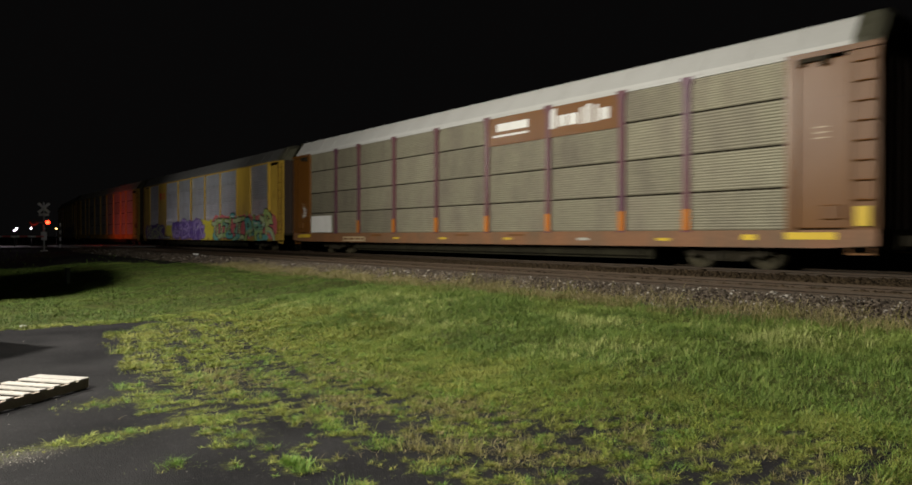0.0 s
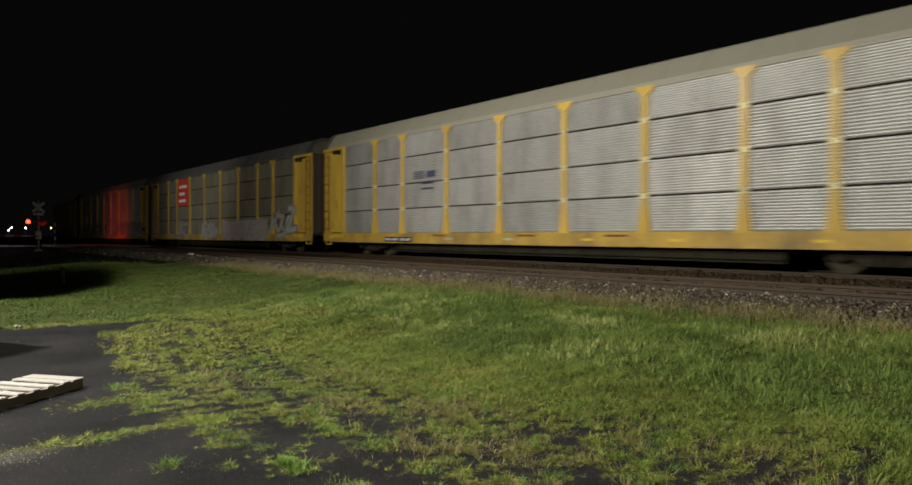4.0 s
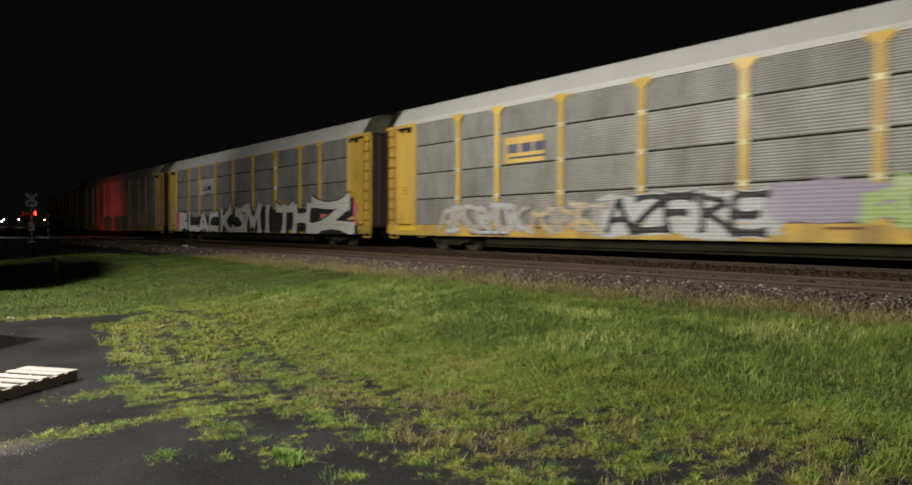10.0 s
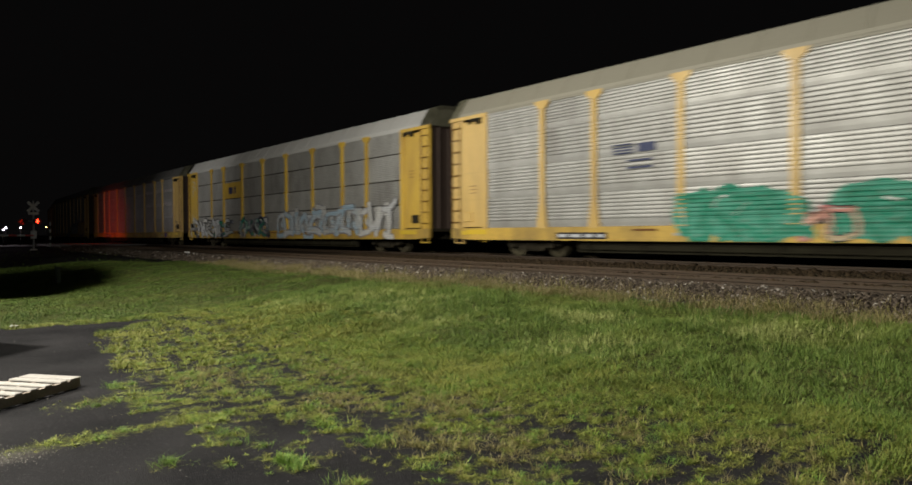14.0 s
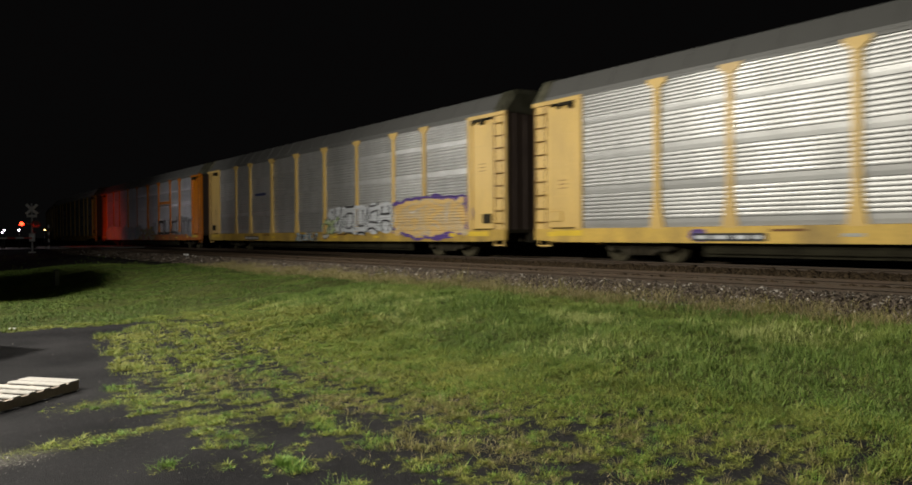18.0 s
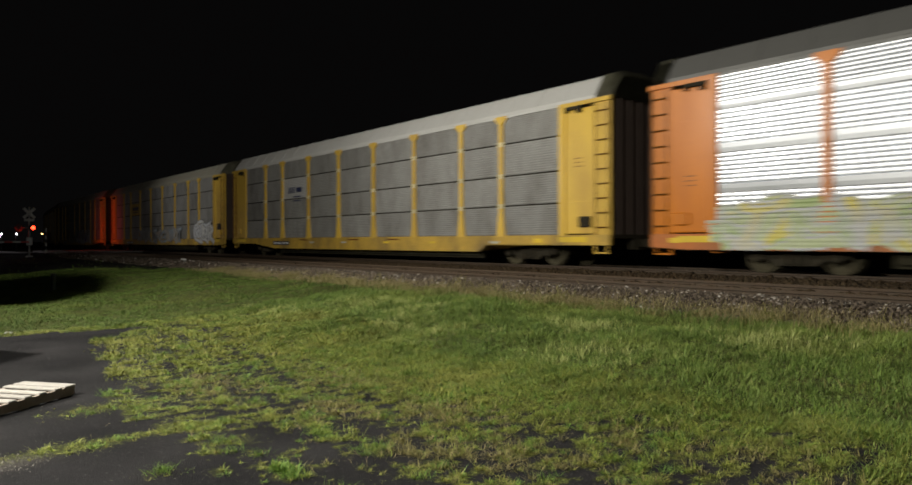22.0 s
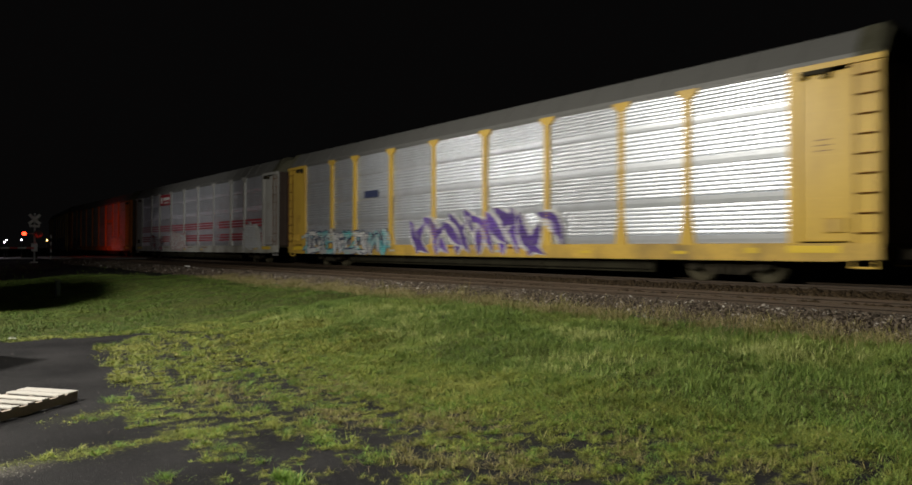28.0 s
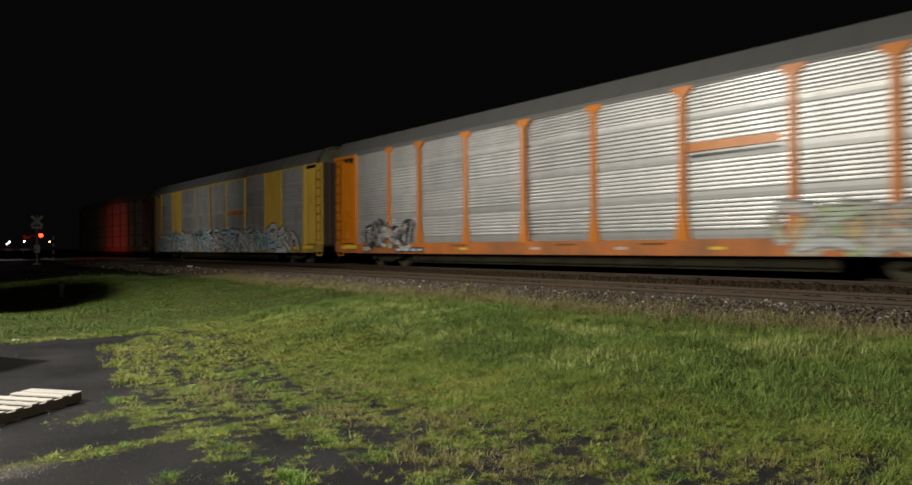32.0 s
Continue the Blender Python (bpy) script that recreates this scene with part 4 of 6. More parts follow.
def spray(a, b, fade=0.0):
    """Sprayed paint running from colour a (low) to b (high), patchy, worn, lying over the ribs of the sheets."""
    key = (a, b, fade)
    if key in SPRAYS:
        return SPRAYS[key]
    m = bpy.data.materials.new("spray_%s_%s" % (a, b))
    m.use_nodes = True
    n, l = m.node_tree.nodes, m.node_tree.links
    p = n["Principled BSDF"]
    p.inputs["Roughness"].default_value = 0.55
    p.inputs["Specular IOR Level"].default_value = 0.3
    co = n.new("ShaderNodeTexCoord")
    xyz = n.new("ShaderNodeSeparateXYZ")
    l.new(co.outputs["Object"], xyz.inputs[0])
    t = n.new("ShaderNodeTexNoise")
    t.inputs["Scale"].default_value, t.inputs["Detail"].default_value = 2.2, 5
    l.new(co.outputs["Object"], t.inputs["Vector"])
    rise = n.new("ShaderNodeMapRange")
    rise.inputs["From Min"].default_value, rise.inputs["From Max"].default_value = 0.75, 1.75
    l.new(xyz.outputs["Z"], rise.inputs["Value"])
    add = n.new("ShaderNodeMath")
    l.new(rise.outputs[0], add.inputs[0])
    spread = n.new("ShaderNodeMapRange")
    spread.inputs["From Min"].default_value, spread.inputs["From Max"].default_value = 0.3, 0.7
    spread.inputs["To Min"].default_value, spread.inputs["To Max"].default_value = -0.5, 0.5
    l.new(t.outputs["Fac"], spread.inputs["Value"])
    l.new(spread.outputs[0], add.inputs[1])
    add.use_clamp = True
    x = n.new("ShaderNodeMix")
    x.data_type = "RGBA"
    dull = (0.27, 0.265, 0.24)
    for socket, c in (("A", TINT[a]), ("B", TINT[b])):
        x.inputs[socket].default_value = (*[u * (1 - fade) + v * fade for u, v in zip(c, dull)], 1)
    l.new(add.outputs[0], x.inputs["Factor"])
    g = n.new("ShaderNodeTexNoise")
    g.inputs["Scale"].default_value, g.inputs["Detail"].default_value = 9, 6
    l.new(co.outputs["Object"], g.inputs["Vector"])
    wear = n.new("ShaderNodeMapRange")
    wear.inputs["From Min"].default_value, wear.inputs["From Max"].default_value = 0.52, 0.75
    wear.inputs["To Max"].default_value = 0.7
    l.new(g.outputs["Fac"], wear.inputs["Value"])
    y = n.new("ShaderNodeMix")
    y.data_type = "RGBA"
    l.new(wear.outputs[0], y.inputs["Factor"])
    l.new(x.outputs["Result"], y.inputs["A"])
    y.inputs["B"].default_value = (0.20, 0.19, 0.17, 1)
    l.new(y.outputs["Result"], p.inputs["Base Color"])
    k = n.new("ShaderNodeMath")
    k.operation = "MULTIPLY"
    k.inputs[1].default_value = 2 * math.pi / 0.0955
    l.new(xyz.outputs["Z"], k.inputs[0])
    rib = n.new("ShaderNodeMath")
    rib.operation = "SINE"
    l.new(k.outputs[0], rib.inputs[0])
    bp = n.new("ShaderNodeBump")
    bp.inputs["Strength"].default_value, bp.inputs["Distance"].default_value = 0.8, 0.007
    l.new(rib.outputs[0], bp.inputs["Height"])
    l.new(bp.outputs[0], p.inputs["Normal"])
    SPRAYS[key] = m
    return m


@functools.lru_cache(None)
def folds_of(kind):
    """Levels at which paint bends into the seams and grooves of the sheets: (height, depth)."""
    out = [(0.961, 0.0), (0.972, 0.03), (0.983, 0.0)]
    for z0, z1 in ROWS_Z[:3]:
        if kind == "fine":
            out += [(z1 - 0.006, 0.0), (z1 + 0.015, 0.035), (z1 + 0.036, 0.0)]
            continue
        h = z1 + 0.040 - z0
        band = 0.22 * h
        p = (h - band - 0.006) / 7
        for i in range(7):
            a = z0 + band + i * p
            out += [(a - 0.004, 0.0), (a + 0.10 * p, 0.032), (a + 0.24 * p, 0.0)]
        out += [(z1 + 0.010, 0.0), (z1 + 0.026, 0.03), (z1 + 0.042, 0.0)]
    return tuple(out)


def cut(poly, level, keep_above):
    out = []
    for (x0, z0), (x1, z1) in zip(poly, poly[1:] + poly[:1]):
        a, b = (z0 >= level) == keep_above, (z1 >= level) == keep_above
        if a:
            out.append((x0, z0))
        if a != b:
            t = (level - z0) / (z1 - z0)
            out.append((x0 + t * (x1 - x0), level))
    return out


def film_of(bm, poly, y, kind):
    """A flat patch of paint, broken by the seams and grooves of the sheets."""
    area = sum(a[0] * b[1] - b[0] * a[1] for a, b in zip(poly, poly[1:] + poly[:1]))
    if area < 0:
        poly = poly[::-1]
    lo, hi = min(p[1] for p in poly), max(p[1] for p in poly)
    poly = cut(poly, 0.555, True) if lo < 0.555 else poly
    last, floor = 0.0, 0.0
    for level, depth in folds_of(kind) + ((9.0, 0.0),):
        if level > lo and len(poly) > 2:
            q = cut(poly, level, False) if level < hi else poly
            if len(q) > 2:
                bm.faces.new([bm.verts.new((u, y + (last if v < level - 1e-6 and v <= floor + 1e-6 else depth if v > level - 1e-6 else 0.0), v)) for u, v in q])
            if level >= hi:
                break
            poly = cut(poly, level, True)
        last, floor = depth, level


def stroke(bm, x0, z0, x1, z1, w, y, r, tip, kind, flare=False):
    """One thick sprayed stroke from end to end, a little bowed, blunt or pointed."""
    dx, dz = x1 - x0, z1 - z0
    ln = max(0.01, math.hypot(dx, dz))
    nx, nz = -dz / ln, dx / ln
    bow = r.uniform(-0.2, 0.2) * ln
    ring = []
    for t, k in ((0.0, 0.08), (0.1, 0.55), (0.3, 1.0), (0.5, 1.05), (0.7, 0.85), (0.9, 0.35), (1.0, 0.05)) if tip == 2 else ((0.0, 1.55), (0.1, 1.12), (0.3, 0.88), (0.5, 0.85), (0.7, 0.9), (0.9, 1.2), (1.0, 0.1 if tip else 1.6)) if flare else (
            (0.0, 0.75), (0.1, 1.08), (0.3, 0.95), (0.5, 1.0), (0.7, 0.95), (0.9, 1.1), (1.0, 0.1 if tip else 0.8)):
        cx, cz = x0 + dx * t + nx * bow * math.sin(math.pi * t), z0 + dz * t + nz * bow * math.sin(math.pi * t)
        ring.append(((cx - nx * w * k / 2, cz - nz * w * k / 2), (cx + nx * w * k / 2, cz + nz * w * k / 2)))
    for (a, b), (c, d) in zip(ring[:-1], ring[1:]):
        film_of(bm, [a, c, d, b], y, kind)


GLYPH = dict(
    A=((0, 0, 0.4, 1), (0.4, 1, 0.8, 0), (0.18, 0.36, 0.66, 0.36)),
    B=((0.05, 0, 0.05, 1), (0.05, 0.96, 0.62, 0.8), (0.62, 0.8, 0.1, 0.52), (0.1, 0.52, 0.72, 0.28), (0.72, 0.28, 0.05, 0.04)),
    C=((0.75, 0.9, 0.2, 0.82), (0.2, 0.85, 0.1, 0.2), (0.1, 0.15, 0.78, 0.08)),
    E=((0.08, 0, 0.08, 1), (0.08, 0.94, 0.75, 0.94), (0.08, 0.5, 0.62, 0.5), (0.08, 0.05, 0.78, 0.05)),
    F=((0.08, 0, 0.08, 1), (0.08, 0.94, 0.78, 0.94), (0.08, 0.5, 0.62, 0.5)),
    H=((0.08, 0, 0.08, 1), (0.72, 0, 0.72, 1), (0.08, 0.5, 0.72, 0.5)),
    I=((0.4, 0, 0.4, 1),),
    K=((0.08, 0, 0.08, 1), (0.1, 0.45, 0.75, 1), (0.25, 0.55, 0.85, 0)),
    L=((0.1, 1, 0.1, 0), (0.1, 0.06, 0.8, 0.06)),
    M=((0.02, 0, 0.08, 1), (0.08, 0.98, 0.42, 0.25), (0.42, 0.25, 0.76, 0.98), (0.76, 1, 0.84, 0)),
    N=((0.06, 0, 0.06, 1), (0.06, 0.95, 0.76, 0.05), (0.78, 0, 0.78, 1)),
    O=((0.1, 0.12, 0.1, 0.88), (0.1, 0.92, 0.72, 0.92), (0.74, 0.88, 0.74, 0.12), (0.72, 0.06, 0.1, 0.06)),
    R=((0.08, 0, 0.08, 1), (0.08, 0.95, 0.7, 0.78), (0.7, 0.78, 0.12, 0.48), (0.25, 0.5, 0.82, 0)),
    S=((0.76, 0.9, 0.15, 0.8), (0.15, 0.8, 0.72, 0.42), (0.72, 0.42, 0.68, 0.14), (0.72, 0.1, 0.05, 0.06)),
    T=((0.4, 0, 0.4, 1), (0.0, 0.94, 0.82, 0.94)),
    U=((0.08, 1, 0.1, 0.12), (0.1, 0.08, 0.72, 0.08), (0.72, 0.08, 0.74, 1)),
    V=((0.02, 1, 0.4, 0), (0.4, 0, 0.8, 1)),
    Z=((0.02, 0.93, 0.85, 0.93), (0.82, 0.9, 0.05, 0.1), (0.02, 0.06, 1.0, 0.12)),
)


class Steady(random.Random):
    """Keeps readable strokes nearly straight."""

    def uniform(self, a, b):
        return 0.45 * super().uniform(a, b)


def lettering(car, words, x, z, w, h, fill, line, rng, slant=0.15, depth=-0.034, fat=0.25, edge=1.35, drop=0.10, fade=0.0):
    """Sprayed letters: fat strokes with an edge and a dropped shadow, each letter at its own height and lean."""
    cell = w / len(words)
    r = random.Random(rng)
    kind = KIND_OF[car.name]
    for i, ch in enumerate(words):
        lift, tall, lean = r.uniform(-0.03, 0.05) * h, r.uniform(0.9, 1.06) * h, (r.uniform(-0.10, 0.14) + slant) * h
        ox = x - w / 2 + (i + 0.06) * cell
        marks = [(ox + a * cell * 1.25 + (b - 0.5) * lean, z + lift + b * tall, ox + p * cell * 1.25 + (q - 0.5) * lean, z + lift + q * tall) for a, b, p, q in GLYPH[ch]]
        tops = [r.random() < 0.4 for _ in marks]
        under = None
        for layer in (0, 1):
            bm = bmesh.new()
            for m, (mark, tip) in enumerate(zip(marks, tops)):
                wide = fat * h * (0.8 + 0.4 * ((m * 37 + i * 11) % 10) / 10)
                y = -SIDE + depth - (0.0045 if layer else 0.0015 * (i % 2)) - 0.0003 * m
                stroke(bm, *mark, wide * (1.0 if layer else edge), y, Steady(rng * 50 + i * 7 + m), tip and layer, kind, True)
                if drop and not layer:
                    a, b, c, d = mark
                    stroke(bm, a + drop * h * 1.3, b - drop * h, c + drop * h * 1.3, d - drop * h, wide * edge * 0.9, y + 0.0002, Steady(rng * 50 + i * 7 + m), tip, kind, True)
            bmesh.ops.remove_doubles(bm, verts=bm.verts[:], dist=0.0001)
            under = part("letter_fill" if layer else "graffiti_letter", bm, spray(fill, fill, fade) if layer else spray(line, line, fade), under or car)


TANGLES = (
    ((0.10, 0.0, 0.20, 1.0), (0.12, 0.92, 0.88, 0.74), (0.82, 0.80, 0.70, 0.0), (0.3, 0.35, 1.1, 0.42)),
    ((0.05, 0.1, 0.10, 0.95), (0.10, 0.55, 0.92, 0.98), (0.35, 0.60, 1.05, 0.02)),
    ((0.88, 0.94, 0.15, 0.80), (0.10, 0.82, 0.15, 0.08), (0.10, 0.08, 1.0, 0.18), (0.5, 0.5, 0.95, 0.42)),
    ((0.00, 0.98, 0.40, 0.02), (0.38, 0.05, 0.75, 0.92), (0.70, 0.92, 1.1, 0.08)),
    ((0.10, 0.05, 0.12, 1.0), (0.15, 0.95, 0.92, 0.70), (0.85, 0.70, 0.18, 0.45), (0.22, 0.5, 1.05, 0.0)),
    ((0.05, 0.9, 0.95, 0.85), (0.85, 0.88, 0.10, 0.10), (0.0, 0.08, 1.1, 0.14)),
    ((0.45, 0.0, 0.38, 1.0), (-0.1, 0.88, 1.05, 0.98), (0.0, 0.1, 0.9, 0.05)),
    ((0.12, 0.12, 0.1, 0.9), (0.1, 0.92, 0.85, 0.9), (0.85, 0.92, 0.85, 0.1), (0.9, 0.06, 0.1, 0.08)),
)


def blobs(car, x, z, w, h, colours, rng, n=16, depth=-0.034, line=None, base=None, fade=0.0, spiky=False):
    """A sprayed piece that cannot be read: interlocking fat shapes with dark edges and light strokes, in several colours."""
    r = random.Random(rng)
    kind = KIND_OF[car.name]
    k = max(2, round(w / (h * (0.72 if spiky else 0.52))))
    cell = w / k
    edge = line or r.choice(("black", "navy", "black"))
    if base:
        haze(car, x, z, w, h * 0.95, base, rng + 900, depth + 0.0012, fade)
    for i in range(k):
        ox = x - w / 2 + i * cell
        tall, lean = h * r.uniform(0.8, 1.05), (0.35 if spiky else r.uniform(-0.3, 0.4)) * h
        j = 0.13
        marks = []
        for a, b, c, d in TANGLES[r.randrange(len(TANGLES))]:
            a, b, c, d = [v + r.uniform(-j, j) for v in (a, b, c, d)]
            marks.append((ox + a * cell * 1.6 + (b - 0.5) * lean, z + b * tall, ox + c * cell * 1.6 + (d - 0.5) * lean, z + d * tall))
        fat = h * r.uniform(0.14, 0.21)
        if spiky:
            fat = h * 0.26
            u, v = ox, ox + cell
            marks = [(u - 0.25 * cell, z + tall * r.uniform(0.85, 1.1), u + 0.75 * cell, z + 0.05 * tall), (u + 0.15 * cell, z + 0.02 * tall, u + 0.55 * cell, z + tall * r.uniform(0.75, 1.0)),
                     (u + 0.45 * cell, z + tall * r.uniform(0.9, 1.15), v + 0.35 * cell, z + 0.25 * tall)]
        tops = [2 if spiky else r.random() < 0.7 for _ in marks]
        y0 = -SIDE + depth - 0.004 * (i % 2)
        under = None
        for layer in (0, 1, 2):
            bm = bmesh.new()
            for m, (mark, tip) in enumerate(zip(marks, tops)):
                if layer < 2:
                    stroke(bm, *mark, fat * (1.0 if layer else 1.55), y0 - (0.0022 if layer else 0) - 0.0003 * m, random.Random(rng * 50 + i * 7 + m), tip, kind)
                elif m == i % len(marks):
                    a, b, c, d = mark
                    stroke(bm, a + 0.2 * (c - a), b + 0.2 * (d - b), a + 0.7 * (c - a), b + 0.7 * (d - b), fat * 0.32, y0 - 0.0040, random.Random(rng * 50 + i * 7 + m), True, kind)
            pick = spray(edge, edge, fade) if layer == 0 else spray(colours[i % len(colours)], colours[(i + 1) % len(colours)], fade) if layer == 1 else spray(colours[(i + 2) % len(colours)], "white", fade)
            bmesh.ops.remove_doubles(bm, verts=bm.verts[:], dist=0.0001)
            ob = part(("graffiti_shape", "shape_fill", "shape_shine")[layer], bm, pick, under or car)
            under = under or ob


def haze(car, x, z, w, h, colour, rng, depth=-0.0315, fade=0.0):
    """A sprayed cloud behind letters: overlapping round bursts with an uneven edge."""
    r = random.Random(rng)
    bm = bmesh.new()
    kind = KIND_OF[car.name]
    n = max(4, round(w / (0.42 * h)))
    discs = []
    for i in range(n):
        rad = h * r.uniform(0.40, 0.56)
        discs.append((x - w / 2 + rad * 0.7 + (w - 1.4 * rad) * i / (n - 1), z + rad + (h - 2 * rad) * r.uniform(0.2, 1.0), rad))
    left, right = min(d[0] - d[2] for d in discs), max(d[0] + d[2] for d in discs)
    last = None
    for i in range(n * 5 + 1):
        u = left + (right - left) * (0.002 + 0.996 * i / (n * 5))
        reach = [(cz, math.sqrt(q)) for cx, cz, rad in discs for q in (rad * rad - (u - cx) ** 2,) if q > 0]
        if not reach:
            last = None
            continue
        pair = ((u, max(z - 0.1, min(cz - e for cz, e in reach))), (u, max(cz + e for cz, e in reach) + 0.02 * h * r.uniform(-1, 1)))
        if last:
            film_of(bm, [last[0], pair[0], pair[1], last[1]], -SIDE + depth, kind)
        last = pair
    bmesh.ops.remove_doubles(bm, verts=bm.verts[:], dist=0.0001)
    part("graffiti_ground", bm, spray(colour, colour, fade), car)


def scribble(car, x, z, w, h, colour, rng, depth=0.012, fade=0.2, width=0.05):
    """A hasty sprayed tag: one thin zigzag line."""
    r = random.Random(rng)
    kind = KIND_OF[car.name]
    bm = bmesh.new()
    n = 7
    pts = [(x + w * (r.uniform(-0.5, 0.5) if i % 3 == 2 else (0.45 if i % 2 else -0.45)), z + h * (1 - i / (n - 1)) + r.uniform(-0.05, 0.05) * h) for i in range(n)]
    for i, (p, q) in enumerate(zip(pts[:-1], pts[1:])):
        stroke(bm, *p, *q, width * r.uniform(0.8, 1.3), -SIDE + depth - 0.0003 * i, r, False, kind)
    bmesh.ops.remove_doubles(bm, verts=bm.verts[:], dist=0.0001)
    part("graffiti_tag", bm, spray(colour, colour, fade), car)


def sign(car, x, z, w, h, colour, bars=(), bar_colour="white", label="", depth=-0.031):
    """A painted panel with bars in place of lettering; bars: (x, z, w, h) from its centre."""
    p = place("sign_panel", ("flat", w, h), flat_maker(w, h), COL[colour], car, pose(x, -SIDE + depth, z), label)
    for bx, bz, bw, bh in bars:
        place("sign_bar", ("flat", bw, bh), flat_maker(bw, bh), COL[bar_colour], p, pose(bx, -0.006, bz))


def far_side(m):
    return Matrix.Rotation(math.pi, 4, "Z") @ m


def make_car(number, body, metal, kind, roof, label, sill=None, flare=0.23, style="posts", notched=False, plates=False, bright_sheet=False, posts=None):
    """One covered car carrier with its near and far sides, roof, ends, trucks and couplers."""
    rng = random.Random(100 + number)
    car = thing("autorack_car", (0, TRAIN_Y, RAIL), label, "railway car", "cars of the train")
    KIND_OF[car.name] = kind
    b = COL[body]
    upright = COL[posts or body]
    s = SILL.get(body, b)
    place("roof", "roof", make_roof, ROOF[roof], car)
    place("deck", "deck", make_deck, IRON, car)
    for e in (0, 1):
        place("roof_cap", "rcap", make_roof_cap, CAP, car, far_side(Matrix()) if e else None, "dark grimy hood at the end of the roof")
        place("underframe", "under", make_underframe, UNDER, car, far_side(Matrix()) if e else None, "dirty beam under the floor")
    slim = style == "slim"
    solid = (1, 7) if slim else ()
    for far in (0, 1):
        turn = far_side if far else (lambda m: m)
        place("side_sill", ("sill", notched), make_sill(notched), s, car, turn(pose(0, -SIDE + 0.03, 0)))
        place("eave_rail", "eave", box_maker(-HALF, HALF, -0.05, 0.05, 4.86, 4.95), b if slim else ROOF[roof], car, turn(pose(0, -SIDE + 0.045, 0)))
        for i, x in enumerate(POSTS):
            if i in (0, 9):
                place("corner_post", "corner", make_corner_post, b, car, turn(pose(x, -SIDE + 0.035, 0)))
            elif slim:
                place("post", "slim", make_slim, b, car, turn(pose(x, -SIDE + 0.03, 0)))
            else:
                place("post", ("post", flare), make_post(flare), upright, car, turn(pose(x, -SIDE + 0.045, 0)))
                for z in (1.94, 2.93, 4.0) if plates else ():
                    place("joint_plate", "jplate", box_maker(-0.13, 0.13, -0.085, -0.02, -0.075, 0.075, bevel=0.01), PLATE, car, turn(pose(x, -SIDE + 0.045, z, rng.uniform(-4, 4), 0, rng.uniform(-6, 6))), "pale metal plate on the post")
        for i in range(9):
            x0, x1 = POSTS[i], POSTS[i + 1]
            w, xc = round(x1 - x0 - (0.14 if 0 < i < 8 else 0.16), 2), (x0 + x1) / 2
            if i in solid:
                place("panel", ("solid", w), box_maker(-w / 2, w / 2, -0.02, 0.02, 0.97, 4.86), b, car, turn(pose(xc, -SIDE + 0.03, 0)))
                continue
            lean = rng.gauss(0, 0.4 if kind == "fine" else 1.2)
            for row, (z0, z1) in enumerate(ROWS_Z):
                if kind != "fine":
                    z1 += 0.040
                h = round(z1 - z0, 3)
                tilt, swing = rng.gauss(0, 0.45 if kind == "fine" else 0.5), lean + rng.gauss(0, 0.25)
                place("ribbed_sheet", (kind, w, h), sheet(kind, w, h), METAL["fresh" if bright_sheet and i == 2 and row == 2 else metal], car, turn(pose(xc, -SIDE + 0.045, z0, tilt, 0, swing)))
        # Dark sheet put behind the ribbed sheets so their seams look shaded.
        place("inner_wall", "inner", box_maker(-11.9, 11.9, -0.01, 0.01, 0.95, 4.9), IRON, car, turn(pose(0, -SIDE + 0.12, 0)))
        for e in (-1, 1):
            door = place("door_panel", "doorp", make_door_panel, b, car, turn(pose(e * 12.5, -SIDE + 0.05, 0)))
            for z in () if far else (1.95, 2.9, 3.85):
                place("door_seam", "seam", box_maker(-0.54, 0.54, -0.034, -0.0302, 0, 0.014), b, door, pose(0, 0, z))
            place("ladder_panel", "ladp", box_maker(-0.31, 0.31, -0.03, 0.03, 0.95, 4.88), b, car, turn(pose(e * 13.35, -SIDE + 0.06, 0)))
            place("ladder", "ladder", make_ladder, COL["brown"], car, turn(pose(e * 13.38, -SIDE + 0.05, 0)), "dark rusty ladder")
            if not slim:
                place("door_track", "dtrack", box_maker(-0.95, 0.95, -0.09, 0.0, 4.80, 4.92), b, car, turn(pose(e * 12.75, -SIDE + 0.04, 0)))
                place("door_bracket", "bracket", make_bracket, IRON, car, turn(pose(e * 12.35, -SIDE + 0.03, 4.74)))
                place("lock_box", "lock", box_maker(-0.22, 0.22, -0.07, 0.0, -0.16, 0.16, bevel=0.02), IRON if rng.random() < 0.3 else b, car, turn(pose(e * 12.75, -SIDE + 0.03, 1.35)))
            place("jack_pad", ("flat", 1.1, 0.16), flat_maker(1.1, 0.16), COL["bright"], car, turn(pose(e * 12.3, -SIDE - 0.025, 0.83)), "bright yellow marking")
            for k in range(3):
                w = rng.uniform(0.25, 0.5)
                place("stencil_bar", ("flat", 0.3, 0.022), flat_maker(0.3, 0.022), COL["brown"] if body != "brown" else COL["tan"], car, turn(pose(e * 12.5, -SIDE + 0.018, 2.2 + 0.12 * k + (0.8 if e > 0 else 0))))
        for x in (-7.4, -4.2, -1.0, 2.4, 5.6, 8.8):
            place("reflector", ("flat", 0.42, 0.075), flat_maker(0.42, 0.075), GLINT if rng.random() < 0.5 else COL["bright"], car, turn(pose(x + rng.uniform(-0.3, 0.3), -SIDE - 0.025, 0.74)))
